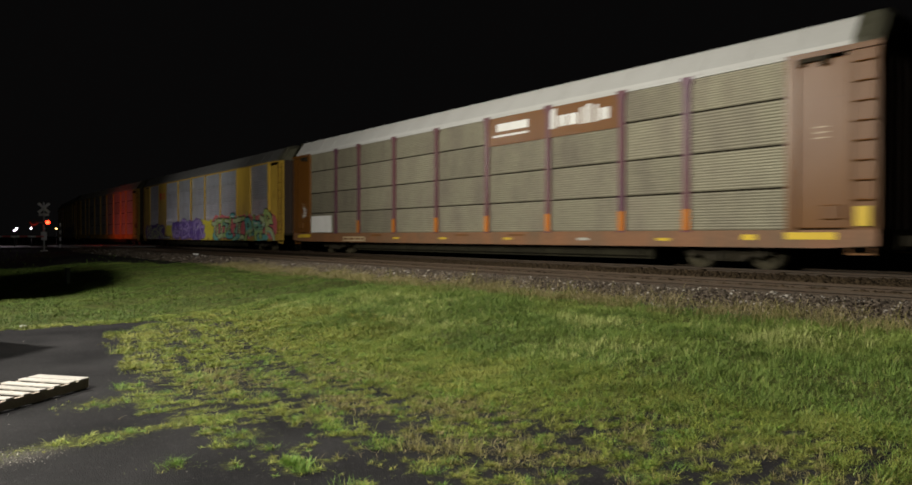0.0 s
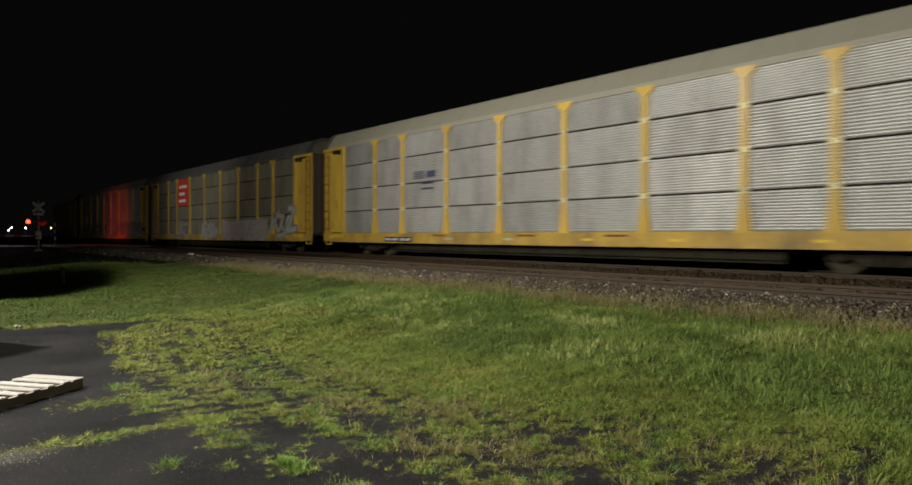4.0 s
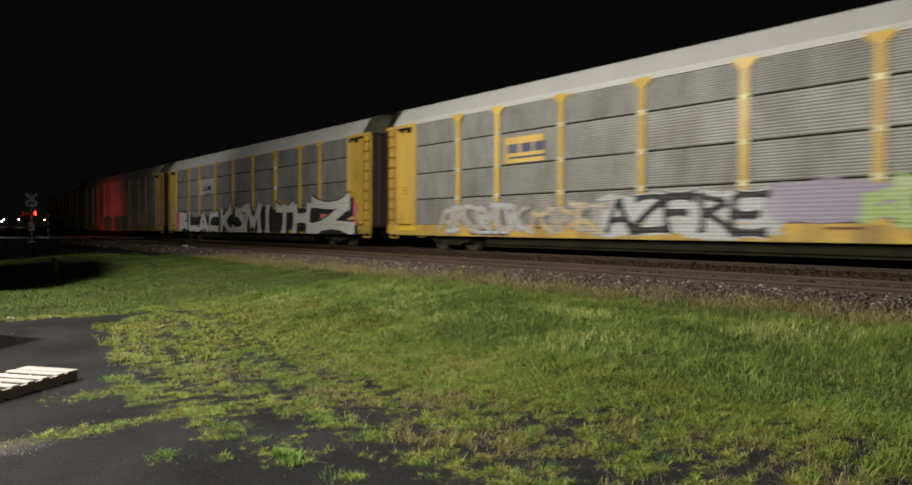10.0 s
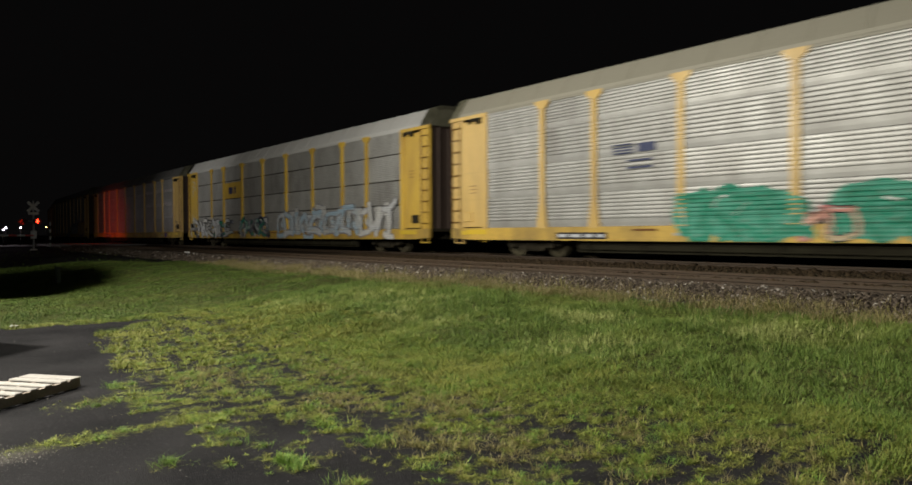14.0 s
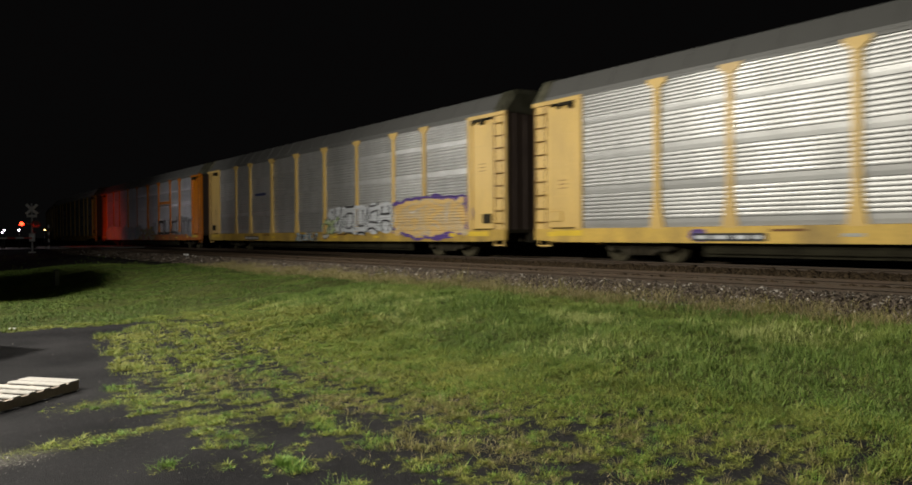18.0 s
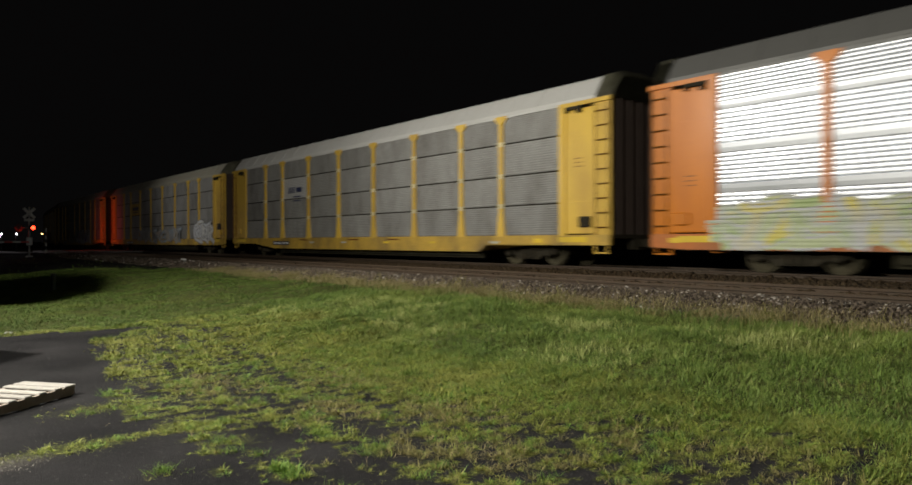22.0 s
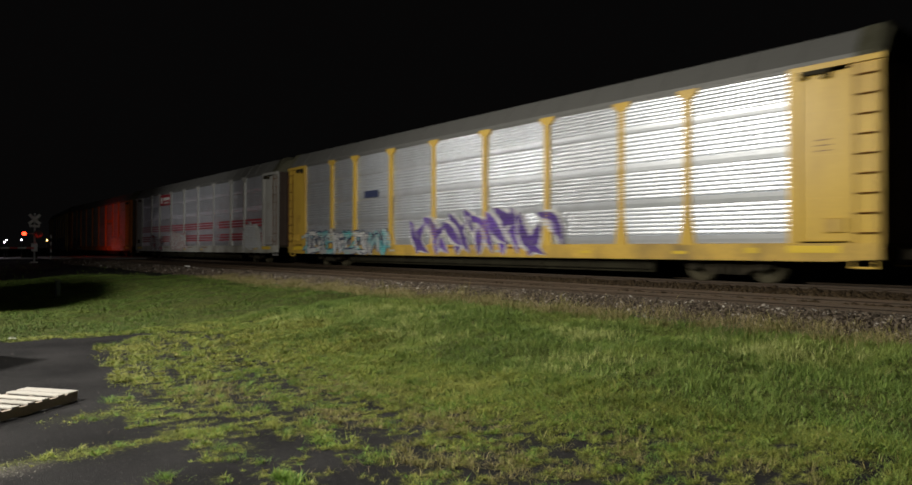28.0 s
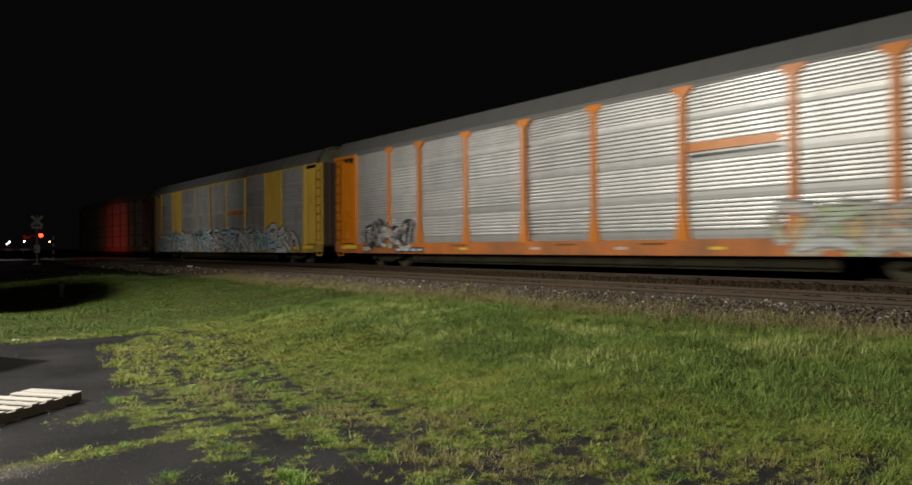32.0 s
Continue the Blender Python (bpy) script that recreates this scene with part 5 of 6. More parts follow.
        for x in (-5.3, 0.4, 3.4):
            place("stencil_bar", ("flat", 0.8, 0.06), flat_maker(0.8, 0.06), COL["brown"], car, turn(pose(x + rng.uniform(-0.6, 0.6), -SIDE - 0.025, 0.86)))
    for e in (-1, 1):
        place("end_wall", "endw", make_end_wall, END, car, pose(e * (HALF - 0.09), 0, 0, 0, 0, 0 if e > 0 else 180))
        place("coupler", "coupler", make_coupler, IRON, car, pose(e * 13.64, 0, 0.72, 0, 0, 0 if e > 0 else 180))
        for y in (-1, 1):
            place("side_frame", "sframe", make_side_frame, IRON, car, pose(e * 10.06, y * 0.99, 0, 0, 0, 0 if y < 0 else 180))
        place("bolster", "bolster", box_maker(-0.22, 0.22, -1.1, 1.1, 0.45, 0.62), IRON, car, pose(e * 10.06, 0, 0))
        for a in (-0.89, 0.89):
            place("wheelset", "wheelset", make_wheelset, WHEEL, car, pose(e * 10.06 + a, 0, 0.42))
        for y in (-1, 1):
            place("step_iron", "step", box_maker(-0.26, 0.26, -0.02, 0.02, 0.42, 0.46), b, car, pose(e * 13.3, y * (SIDE - 0.06), 0), "sill step")
            place("step_hanger", "hanger", box_maker(-0.02, 0.02, -0.02, 0.02, 0.44, 0.72), b, car, pose(e * 13.08, y * (SIDE - 0.06), 0))
            place("step_hanger", "hanger", box_maker(-0.02, 0.02, -0.02, 0.02, 0.44, 0.72), b, car, pose(e * 13.52, y * (SIDE - 0.06), 0))
    data = place("data_panel", ("flat", 1.9, 0.2), flat_maker(1.9, 0.2), COL["black"] if body != "brown" else COL["tan"], car, pose(-7.3 + rng.uniform(-0.5, 0.5), -SIDE - 0.026, 0.70), "small dark panel of stencilled data")
    for x, w in ((-0.7, 0.35), (-0.2, 0.42), (0.32, 0.3), (0.72, 0.25)):
        place("data_bar", ("flat", w, 0.09), flat_maker(w, 0.09), COL["silver"] if body != "brown" else COL["brown"], data, pose(x, -0.006, 0))
    for x in (-12.9, 10.9):
        place("warning_label", ("flat", 0.36, 0.13), flat_maker(0.36, 0.13), COL["bright"] if body != "bright" else COL["white"], car, pose(x, -SIDE - 0.026, 0.80))
    place("brake_cylinder", "brake", lambda bm: tube(bm, (-0.5, 0, 0), (0.5, 0, 0), 0.16, n=12), IRON, car, pose(3.2, -0.7, 0.62))
    place("air_tank", "tank", lambda bm: tube(bm, (-0.8, 0, 0), (0.8, 0, 0), 0.2, n=12), IRON, car, pose(-2.6, -0.75, 0.6))
    return car


CARS = []


def car(*a, **k):
    c = make_car(len(CARS), *a, **k)
    CARS.append(c)
    return c


def stripes(c, zs, colour, h=0.085):
    for i in range(9):
        w = round(POSTS[i + 1] - POSTS[i] - 0.24, 2)
        for z in zs:
            place("stripe", ("flat", w, h), flat_maker(w, h), COL[colour], c, pose((POSTS[i] + POSTS[i + 1]) / 2, -SIDE + 0.018, z))


def rail_logo(c, x=-5.75, z=3.25, colour="navy"):
    """A small striped mark with unreadable lettering, as bars."""
    for k in range(4):
        place("logo_bar", ("flat", 0.7, 0.04), flat_maker(0.7, 0.04), COL[colour], c, pose(x - 0.35, -SIDE + 0.016, z + 0.08 * k))
    place("logo_bar", ("flat", 0.55, 0.24), flat_maker(0.55, 0.24), COL[colour], c, pose(x + 0.42, -SIDE + 0.016, z + 0.12))
    for k in range(2):
        place("logo_bar", ("flat", 0.8, 0.06), flat_maker(0.8, 0.06), COL["navy"], c, pose(x + 0.2, -SIDE + 0.016, z - 0.22 - 0.2 * k))


def plate(c, z, h, bars=((-0.5, 0.05, 0.5, 0.3), (0.1, 0.05, 0.5, 0.3), (0.65, 0.05, 0.45, 0.3), (0.1, -0.25, 1.6, 0.07)), w=2.6, body="yellow", colour="navy", x=-5.74):
    sign(c, x, z, w, h, body, bars, colour, "painted plate with a dark logo", depth=0.014)


c = car("brown", "khaki", "fine", "white", "brown car carrier with dusty ribbed sides and white roof", flare=0.13, posts="maroon")
sign(c, 4.3, 4.38, 5.5, 0.95, "brown", ((-1.6, 0.12, 1.5, 0.26), (-1.7, -0.16, 1.7, 0.07), (0.15, 0.1, 0.42, 0.62), (0.62, 0.0, 0.36, 0.34), (1.05, 0.0, 0.36, 0.34), (1.42, 0.05, 0.14, 0.5), (1.66, 0.08, 0.2, 0.56), (1.95, 0.05, 0.14, 0.5), (2.25, 0.0, 0.34, 0.34)), "white", "brown name board with white lettering", depth=-0.001)
place("marking", ("flat", 0.3, 0.42), flat_maker(0.3, 0.42), COL["bright"], c, pose(13.38, -SIDE - 0.05, 1.25), "yellow marking beside the ladder")
for x in POSTS[2:9]:
    place("post_patch", ("flat", 0.2, 0.55), flat_maker(0.2, 0.55), COL["orange"], c, pose(x, -SIDE - 0.032, 1.25), "orange patch on the post")
sign(c, -10.65, 1.40, 2.1, 0.80, "white", label="painted-out pale patch", depth=-0.001)
scribble(c, -12.45, 1.75, 0.4, 0.5, "white", 4, width=0.09)

c = car("yellow", "gleam", "band", "grey", "yellow car carrier with bright ribbed windows and purple graffiti", style="slim")
sign(c, -8.18, 3.95, 1.5, 0.75, "yellow", ((-0.42, 0, 0.5, 0.5), (0.28, 0, 0.12, 0.5), (0.5, 0, 0.12, 0.5)), "red", "red logo on yellow", depth=0.005)
haze(c, -10.2, 0.58, 5.0, 1.15, "purple", 10)
blobs(c, -10.2, 0.60, 4.2, 0.98, ("pale_green", "white", "pale_green"), 11, 16, -0.036, "deep_purple")
haze(c, -6.2, 0.80, 1.7, 0.85, "lemon", 12)
haze(c, 1.6, 0.58, 3.2, 1.3, "lemon", 17, -0.0325)
blobs(c, -2.2, 0.58, 6.8, 1.38, ("lilac", "lilac", "purple", "lilac"), 14, 34, -0.036, "deep_purple", "purple")
haze(c, 8.0, 0.72, 9.6, 1.35, "pink", 15)
blobs(c, 7.6, 0.60, 9.0, 1.5, ("teal", "pale_green", "lime", "teal", "lime"), 16, 44, -0.036, "black")

c = car("yellow", "mid", "fine", "cream", "yellow car carrier with four rows of ribbed sheets", plates=True)
rail_logo(c, -5.7, 3.1)
haze(c, 12.6, 1.4, 0.6, 0.6, "brown", 17, depth=0.016)

c = car("yellow", "khaki", "fine", "grey", "grime-covered yellow car carrier with a red sign board")
sign(c, -5.74, 3.9, 2.66, 1.9, "red", ((-0.1, 0.42, 1.7, 0.22), (-0.35, -0.08, 1.2, 0.22), (-0.25, -0.58, 1.4, 0.22)), "white", "red board with three lines of white lettering", depth=0.012)
blobs(c, -5.8, 0.95, 2.2, 0.95, ("tan", "silver"), 20, 9, line="smoke", fade=0.6)
blobs(c, -0.6, 0.7, 2.6, 1.0, ("white", "silver"), 21, 10, line="grey", fade=0.6)
blobs(c, 5.2, 0.6, 6.4, 1.2, ("tan", "white", "pink", "silver", "tan"), 22, 30, line="grey", base="silver", fade=0.55)
blobs(c, 10.4, 0.9, 2.6, 1.3, ("silver", "grey", "tan"), 23, 10, line="smoke", fade=0.4)

c = car("bright", "gleam", "band", "cream", "bright yellow car carrier with gleaming ribbed sides and grey graffiti", plates=True)
sign(c, -8.18, 3.85, 1.95, 1.9, "bright", ((0, 0.45, 0.75, 0.12), (0, -0.62, 1.2, 0.08)), "navy", "yellow board with a shield", depth=-0.033)
sign(c, -8.18, 4.0, 0.7, 0.6, "red", ((0, 0.2, 0.7, 0.2),), "navy", "small red and blue shield", depth=-0.04)
lettering(c, "MOBBN", -8.5, 0.97, 6.3, 0.90, "ash", "umber", 31, 0.0, fat=0.24, edge=1.3, drop=0.0)
lettering(c, "R", -4.4, 0.60, 1.9, 1.55, "ash", "umber", 33, 0.0, fat=0.17, edge=1.4, drop=0.0)
lettering(c, "AIL", -1.7, 0.97, 3.6, 0.92, "ash", "umber", 34, 0.0, fat=0.24, edge=1.3, drop=0.0)
lettering(c, "L", 2.0, 0.58, 2.3, 1.75, "ash", "umber", 35, 0.0, fat=0.24, edge=1.3, drop=0.0)
lettering(c, "INES", 5.1, 0.97, 4.2, 0.95, "ash", "umber", 36, 0.0, fat=0.24, edge=1.3, drop=0.0)
blobs(c, 8.6, 0.80, 2.6, 1.25, ("silver", "ash", "silver"), 37, 8, -0.036, "umber")
blobs(c, 10.6, 0.8, 2.4, 1.15, ("silver", "ash", "silver"), 32, 8, -0.037)

c = car("yellow", "dull", "fine", "white", "yellow and grey car carrier with graffiti along its lower side", plates=True)
plate(c, 3.4, 0.85, w=1.75, x=-5.9)
blobs(c, -8.0, 0.7, 4.4, 0.95, ("tan", "silver", "grey"), 40, 14, line="smoke", fade=0.4)
blobs(c, -4.2, 0.7, 2.6, 1.0, ("gold", "tan", "smoke"), 45, 8, line="smoke", fade=0.3)
haze(c, -0.3, 0.62, 5.2, 1.15, "silver", 46, fade=0.4)
lettering(c, "AZFRE", -0.3, 0.72, 4.7, 1.0, "black", "silver", 41, 0.0, depth=-0.036, fat=0.2, edge=1.3, drop=0.0)
haze(c, 3.4, 0.98, 2.6, 0.95, "lilac", 42, fade=0.7)
blobs(c, 5.2, 0.85, 2.4, 1.1, ("lime", "lime", "pale_green"), 43, 8, -0.036, "lime", fade=0.25)
blobs(c, 9.2, 0.62, 5.4, 1.32, ("teal", "smoke", "sky", "teal"), 44, 36, line="smoke", fade=0.4)

scribble(c, 12.6, 1.0, 0.7, 0.6, "silver", 206, width=0.11)
scribble(c, 13.2, 0.95, 0.3, 0.4, "white", 207, width=0.1)
c = car("yellow", "dull", "fine", "white", "yellow and grey car carrier with huge white block graffiti", bright_sheet=True)
rail_logo(c, -5.8, 3.25)
haze(c, -11.0, 0.7, 1.7, 1.2, "pink", 50, depth=-0.030)
haze(c, 10.8, 0.65, 3.4, 1.5, "pink", 51, depth=-0.030)
haze(c, 11.2, 0.62, 2.2, 0.9, "gold", 54, depth=-0.0308)
for z in (2.93, 4.0):
    place("joint_plate", "jplate", box_maker(-0.13, 0.13, -0.085, -0.02, -0.075, 0.075, bevel=0.01), COL["white"], c, pose(POSTS[6] + 0.1, -SIDE + 0.03, z), "white metal plate on the post")
haze(c, 3.2, 0.58, 11.6, 1.25, "black", 58, -0.0318)
haze(c, -7.2, 0.58, 7.0, 0.95, "black", 59, -0.0318)
haze(c, -0.6, 1.62, 1.3, 0.42, "orange", 66, -0.0305, 0.45)
haze(c, 5.0, 1.85, 1.4, 0.42, "orange", 67, -0.0305, 0.45)
lettering(c, "BLAC", -7.4, 0.56, 7.4, 1.22, "white", "black", 52, 0.06, depth=-0.035, fat=0.31, edge=1.3, drop=0.12)
lettering(c, "KSMITH", 2.4, 0.55, 11.8, 1.50, "white", "black", 57, 0.10, depth=-0.036, fat=0.31, edge=1.3, drop=0.14)
lettering(c, "Z", 9.8, 0.56, 3.4, 1.6, "white", "black", 55, 0.25, depth=-0.037, fat=0.31, edge=1.3, drop=0.14)

c = car("pale", "mid", "bent", "cream", "pale yellow car carrier with green graffiti on dull silver sides")
rail_logo(c, -5.8, 3.0)
for x, w, k in ((-2.9, 3.0, 60), (1.2, 3.6, 61)):
    haze(c, x, 0.60, w, 1.25, "mint", k)
    blobs(c, x, 0.60, w * 0.95, 1.2, ("green", "jade", "green"), k + 10, 12, -0.036, "mint")
blobs(c, -0.9, 0.62, 1.0, 0.8, ("pink", "tan"), 62, 4)

c = car("yellow", "mid", "fine", "white", "yellow car carrier with pale blue graffiti and a yellow logo plate")
plate(c, 3.42, 0.95, ((-0.3, 0, 0.6, 0.4), (0.25, 0, 0.12, 0.4), (0.45, 0, 0.12, 0.4)))
blobs(c, -7.6, 0.66, 3.4, 1.0, ("green", "grey", "silver", "navy"), 70, 14)
blobs(c, -2.8, 0.66, 4.0, 1.05, ("black", "grey", "green"), 71, 12)
blobs(c, 4.4, 0.68, 8.0, 1.35, ("sky", "silver", "sky", "grey"), 72, 34, line="smoke", fade=0.3)
blobs(c, 9.9, 0.72, 2.4, 1.3, ("white", "silver", "white"), 73, 8, line="smoke", fade=0.3)
blobs(c, -10.6, 0.6, 5.0, 1.15, ("white", "black", "white", "silver", "white"), 74, 26, -0.035)

scribble(c, -12.5, 3.3, 0.7, 1.1, "white", 201)
scribble(c, -12.6, 1.1, 0.6, 0.9, "white", 202, width=0.09)
c = car("pale", "shiny", "bent", "grey", "pale yellow car carrier with clean bright ribbed sides")
scribble(c, 12.4, 1.1, 0.6, 0.7, "black", 203, width=0.07)
haze(c, 10.0, 0.60, 0.5, 0.32, "deep_purple", 204)
haze(c, -8.0, 0.60, 0.4, 0.3, "deep_purple", 205)

c = car("pale", "shiny", "band", "grey", "pale yellow car carrier with white and tan graffiti letters")
place("logo_bar", ("flat", 1.4, 0.14), flat_maker(1.4, 0.14), COL["navy"], c, pose(-5.8, -SIDE + 0.014, 3.1))
haze(c, 4.5, 0.92, 5.2, 1.2, "silver", 80)
lettering(c, "VOUCH", 4.6, 1.0, 4.8, 1.0, "silver", "black", 81, 0.05, depth=-0.036, fat=0.19, edge=1.9, drop=0.0)
haze(c, 9.4, 0.66, 4.9, 1.62, "deep_purple", 82, -0.0305)
haze(c, 9.4, 0.80, 4.3, 1.35, "gold", 82)
blobs(c, 9.4, 0.85, 3.8, 1.2, ("gold", "gold", "tan"), 83, 14, -0.036, "tan")
blobs(c, 1.9, 0.8, 1.2, 0.8, ("grey", "lime"), 84, 5)
blobs(c, -0.4, 0.55, 2.2, 0.4, ("black", "sky", "white"), 85, 8)

c = car("orange", "gleam", "bent", "grey", "orange car carrier with bright ribbed sides and faint scribbles")
sign(c, 5.74, 3.32, 2.5, 0.2, "orange", (), depth=0.012)
place("logo_bar", ("flat", 2.4, 0.06), flat_maker(2.4, 0.06), COL["black"], c, pose(5.74, -SIDE + 0.012, 3.12))
lettering(c, "OUC", 6.4, 0.95, 4.6, 1.1, "black", "smoke", 90, 0.0, fat=0.13, edge=1.2, drop=0.0)
lettering(c, "UTC", 10.2, 0.85, 3.4, 1.35, "smoke", "smoke", 93, 0.1, fat=0.13, edge=1.2, drop=0.0)
blobs(c, -9.2, 0.60, 5.4, 1.15, ("lime", "silver", "lemon", "pale_green"), 91, 28, -0.036, "silver", "pale_green", fade=0.35)
blobs(c, -3.6, 0.58, 5.6, 1.15, ("sky", "silver", "lilac", "sky"), 94, 28, -0.036, "silver", "silver", fade=0.3)
blobs(c, 1.2, 0.58, 3.6, 0.95, ("lemon", "pink", "pale_green"), 95, 28, -0.036, "silver", fade=0.4)

c = car("yellow", "dull", "fine", "white", "yellow car carrier with clean grey ribbed sides and white roof", flare=0.22, notched=True, plates=True, bright_sheet=True)
rail_logo(c, -5.75, 3.25)

c = car("yellow", "dull", "fine", "cream", "yellow and grey car carrier with logo plate and white graffiti")
plate(c, 3.42, 0.95)
blobs(c, -3.2, 0.85, 3.4, 0.95, ("silver", "grey"), 100, 12, line="grey", fade=0.5)
blobs(c, 2.4, 0.8, 6.4, 0.9, ("grey", "smoke", "sky", "tan"), 101, 22, line="smoke", fade=0.45)
blobs(c, 10.0, 0.8, 3.2, 1.25, ("white", "silver", "white"), 102, 24, line="smoke", base="silver", fade=0.12)
haze(c, 12.7, 1.4, 0.6, 0.55, "black", 103, depth=0.016)

c = car("yellow", "dull", "bent", "cream", "dull yellow car carrier with plain grey sides and white graffiti", notched=True)
plate(c, 3.2, 0.8, w=1.2, x=-6.2, bars=((0, 0, 0.8, 0.25),))
blobs(c, 3.4, 0.7, 7.2, 1.3, ("white", "silver", "purple", "white", "grey"), 110, 28, line="grey", base=None, fade=0.25)
blobs(c, -2.4, 0.7, 4.0, 0.9, ("grey", "tan"), 111, 10, line="smoke", fade=0.5)

c = car("yellow", "gleam", "bent", "grey", "yellow car carrier with gleaming sides and spiky purple graffiti")
place("logo_bar", ("flat", 1.1, 0.3), flat_maker(1.1, 0.3), COL["navy"], c, pose(-5.8, -SIDE + 0.014, 3.15))
blobs(c, 1.0, 0.57, 7.2, 1.6, ("deep_purple", "purple", "deep_purple"), 120, 46, -0.036, "white", spiky=True)
blobs(c, -8.4, 0.62, 7.2, 1.05, ("teal", "silver", "white", "ash"), 121, 24, line="navy")

c = car("grey", "gleam", "bent", "grey", "silver-grey car carrier with dark red stripes and sign")
sign(c, -5.74, 4.42, 2.6, 0.8, "crimson", ((-0.9, 0.0, 0.42, 0.42), (0.25, 0.08, 1.5, 0.2), (0.3, -0.22, 1.0, 0.1)), "white", "dark red board with white emblem and lettering", depth=0.012)
stripes(c, (2.42, 2.26, 2.10, 1.64, 1.48, 1.32), "crimson", 0.1)
blobs(c, -2.6, 0.75, 3.2, 1.15, ("white", "silver", "white"), 130, 18, line="crimson", base="white")
blobs(c, 10.3, 0.85, 2.0, 1.35, ("white", "silver", "silver"), 131, 22, line="grey", base="silver")
blobs(c, -8.0, 0.8, 3.0, 0.9, ("grey", "silver", "crimson"), 132, 10)

c = car("orange", "shiny", "bent", "grey", "orange car carrier with bright ribbed sides and cream graffiti")
sign(c, 5.74, 3.32, 2.5, 0.22, "orange", (), depth=0.012)
place("logo_bar", ("flat", 2.4, 0.06), flat_maker(2.4, 0.06), COL["black"], c, pose(5.74, -SIDE + 0.012, 3.1))
haze(c, 9.2, 0.6, 4.0, 0.9, "gold", 140, fade=0.45)
blobs(c, 9.0, 0.62, 4.4, 1.2, ("tan", "silver", "lime", "grey"), 141, 18, -0.036, "smoke", fade=0.35)
blobs(c, -9.5, 0.8, 3.4, 1.0, ("grey", "black"), 142, 7)

c = car("yellow", "mid", "band", "grey", "yellow car carrier with ribbed windows and pale graffiti", style="slim")
sign(c, 2.9, 2.95, 2.2, 0.2, "orange", (), depth=0.0)
haze(c, -1.0, 0.62, 22.0, 1.0, "silver", 150)
blobs(c, -1.0, 0.62, 23.0, 1.35, ("white", "sky", "silver", "white", "grey", "tan", "teal"), 151, 70, -0.036)

c = car("brown", "khaki", "fine", "grey", "dark brown car carrier with dusty ribbed sides")
tail = CARS[-1]
bm = bmesh.new()
box(bm, -0.10, 0.0, -0.11, 0.11, 0.0, 0.34)
bevelled(bm, 0.02)
part("tail_marker", bm, COL["yellow"], tail, "boxy end-of-train marker").matrix_basis = pose(-HALF - 0.62, -0.5, 1.02)
bm = bmesh.new()
tube(bm, (0, 0, 0), (-0.05, 0, 0), 0.11, 0.10, 14)
part("tail_lens", bm, mat("tail_red", (1.0, 0.03, 0.01), 0.3, emit=9.0), tail, "glowing red tail light").matrix_basis = pose(-HALF - 0.72, -0.5, 1.22)


# ---- beside the line ----
def build_pallet():
    corner, u, w = Vector((-7.92, 1.485, 0)), Vector((-0.80, -0.60, 0)), Vector((0.60, -0.80, 0))
    p = new("pallet")
    p.matrix_basis = Matrix.Translation(corner + Vector((0, 0, 0.001))) @ Matrix(((u.x, w.x, 0, 0), (u.y, w.y, 0, 0), (0, 0, 1, 0), (0, 0, 0, 1)))
    tagged(p, "weathered pale wooden pallet lying on the tarmac", "pallet")
    wood = mat("pallet_wood", (0.35, 0.335, 0.315), 0.8, var=0.22, scale=5, fine=45, bump=0.3, stain=(0.36, 0.32, 0.27))
    grey = mat("pallet_stringer", (0.30, 0.25, 0.21), 0.85, var=0.25, scale=5, fine=45, bump=0.3)
    rng = random.Random(4)
    for i in range(7):
        a = 0.0 + i * 0.178 + rng.uniform(-0.006, 0.006)
        bm = bmesh.new()
        box(bm, rng.uniform(-0.004, 0.002), 0.64 + rng.uniform(-0.015, 0.015), a, a + (0.14 if i in (0, 6) else 0.088), 0.102, 0.120)
        bevelled(bm, 0.003)
        part("deck_board", bm, wood, p)
    for x in (0.0, 0.30, 0.60):
        bm = bmesh.new()
        box(bm, x, x + 0.038, 0.002, 1.19, 0.016, 0.1015)
        bevelled(bm, 0.003)
        part("stringer", bm, grey, p)
    for a in (0.0, 0.53, 1.07):
        bm = bmesh.new()
        box(bm, 0.03, 0.60, a, a + 0.11, 0.0, 0.0155)
        bevelled(bm, 0.003)
        part("bottom_board", bm, grey, p)


def build_scrap():
    t = thing("paper_scrap", (-14.0, 1.6, 0.001), "small crumpled scrap of white paper on the tarmac", "litter")
    r = random.Random(8)
    bm = bmesh.new()
    v = [[bm.verts.new((0.045 * i - 0.07, 0.04 * j - 0.06, 0.004 + r.uniform(0, 0.028))) for j in range(4)] for i in range(4)]
    for i in range(3):
        for j in range(3):
            bm.faces.new((v[i][j], v[i + 1][j], v[i + 1][j + 1], v[i][j + 1]))
    bmesh.ops.solidify(bm, geom=bm.faces[:], thickness=0.002)
    part("sheet", bm, mat("paper", (0.7, 0.7, 0.68), 0.8, var=0.1), t)


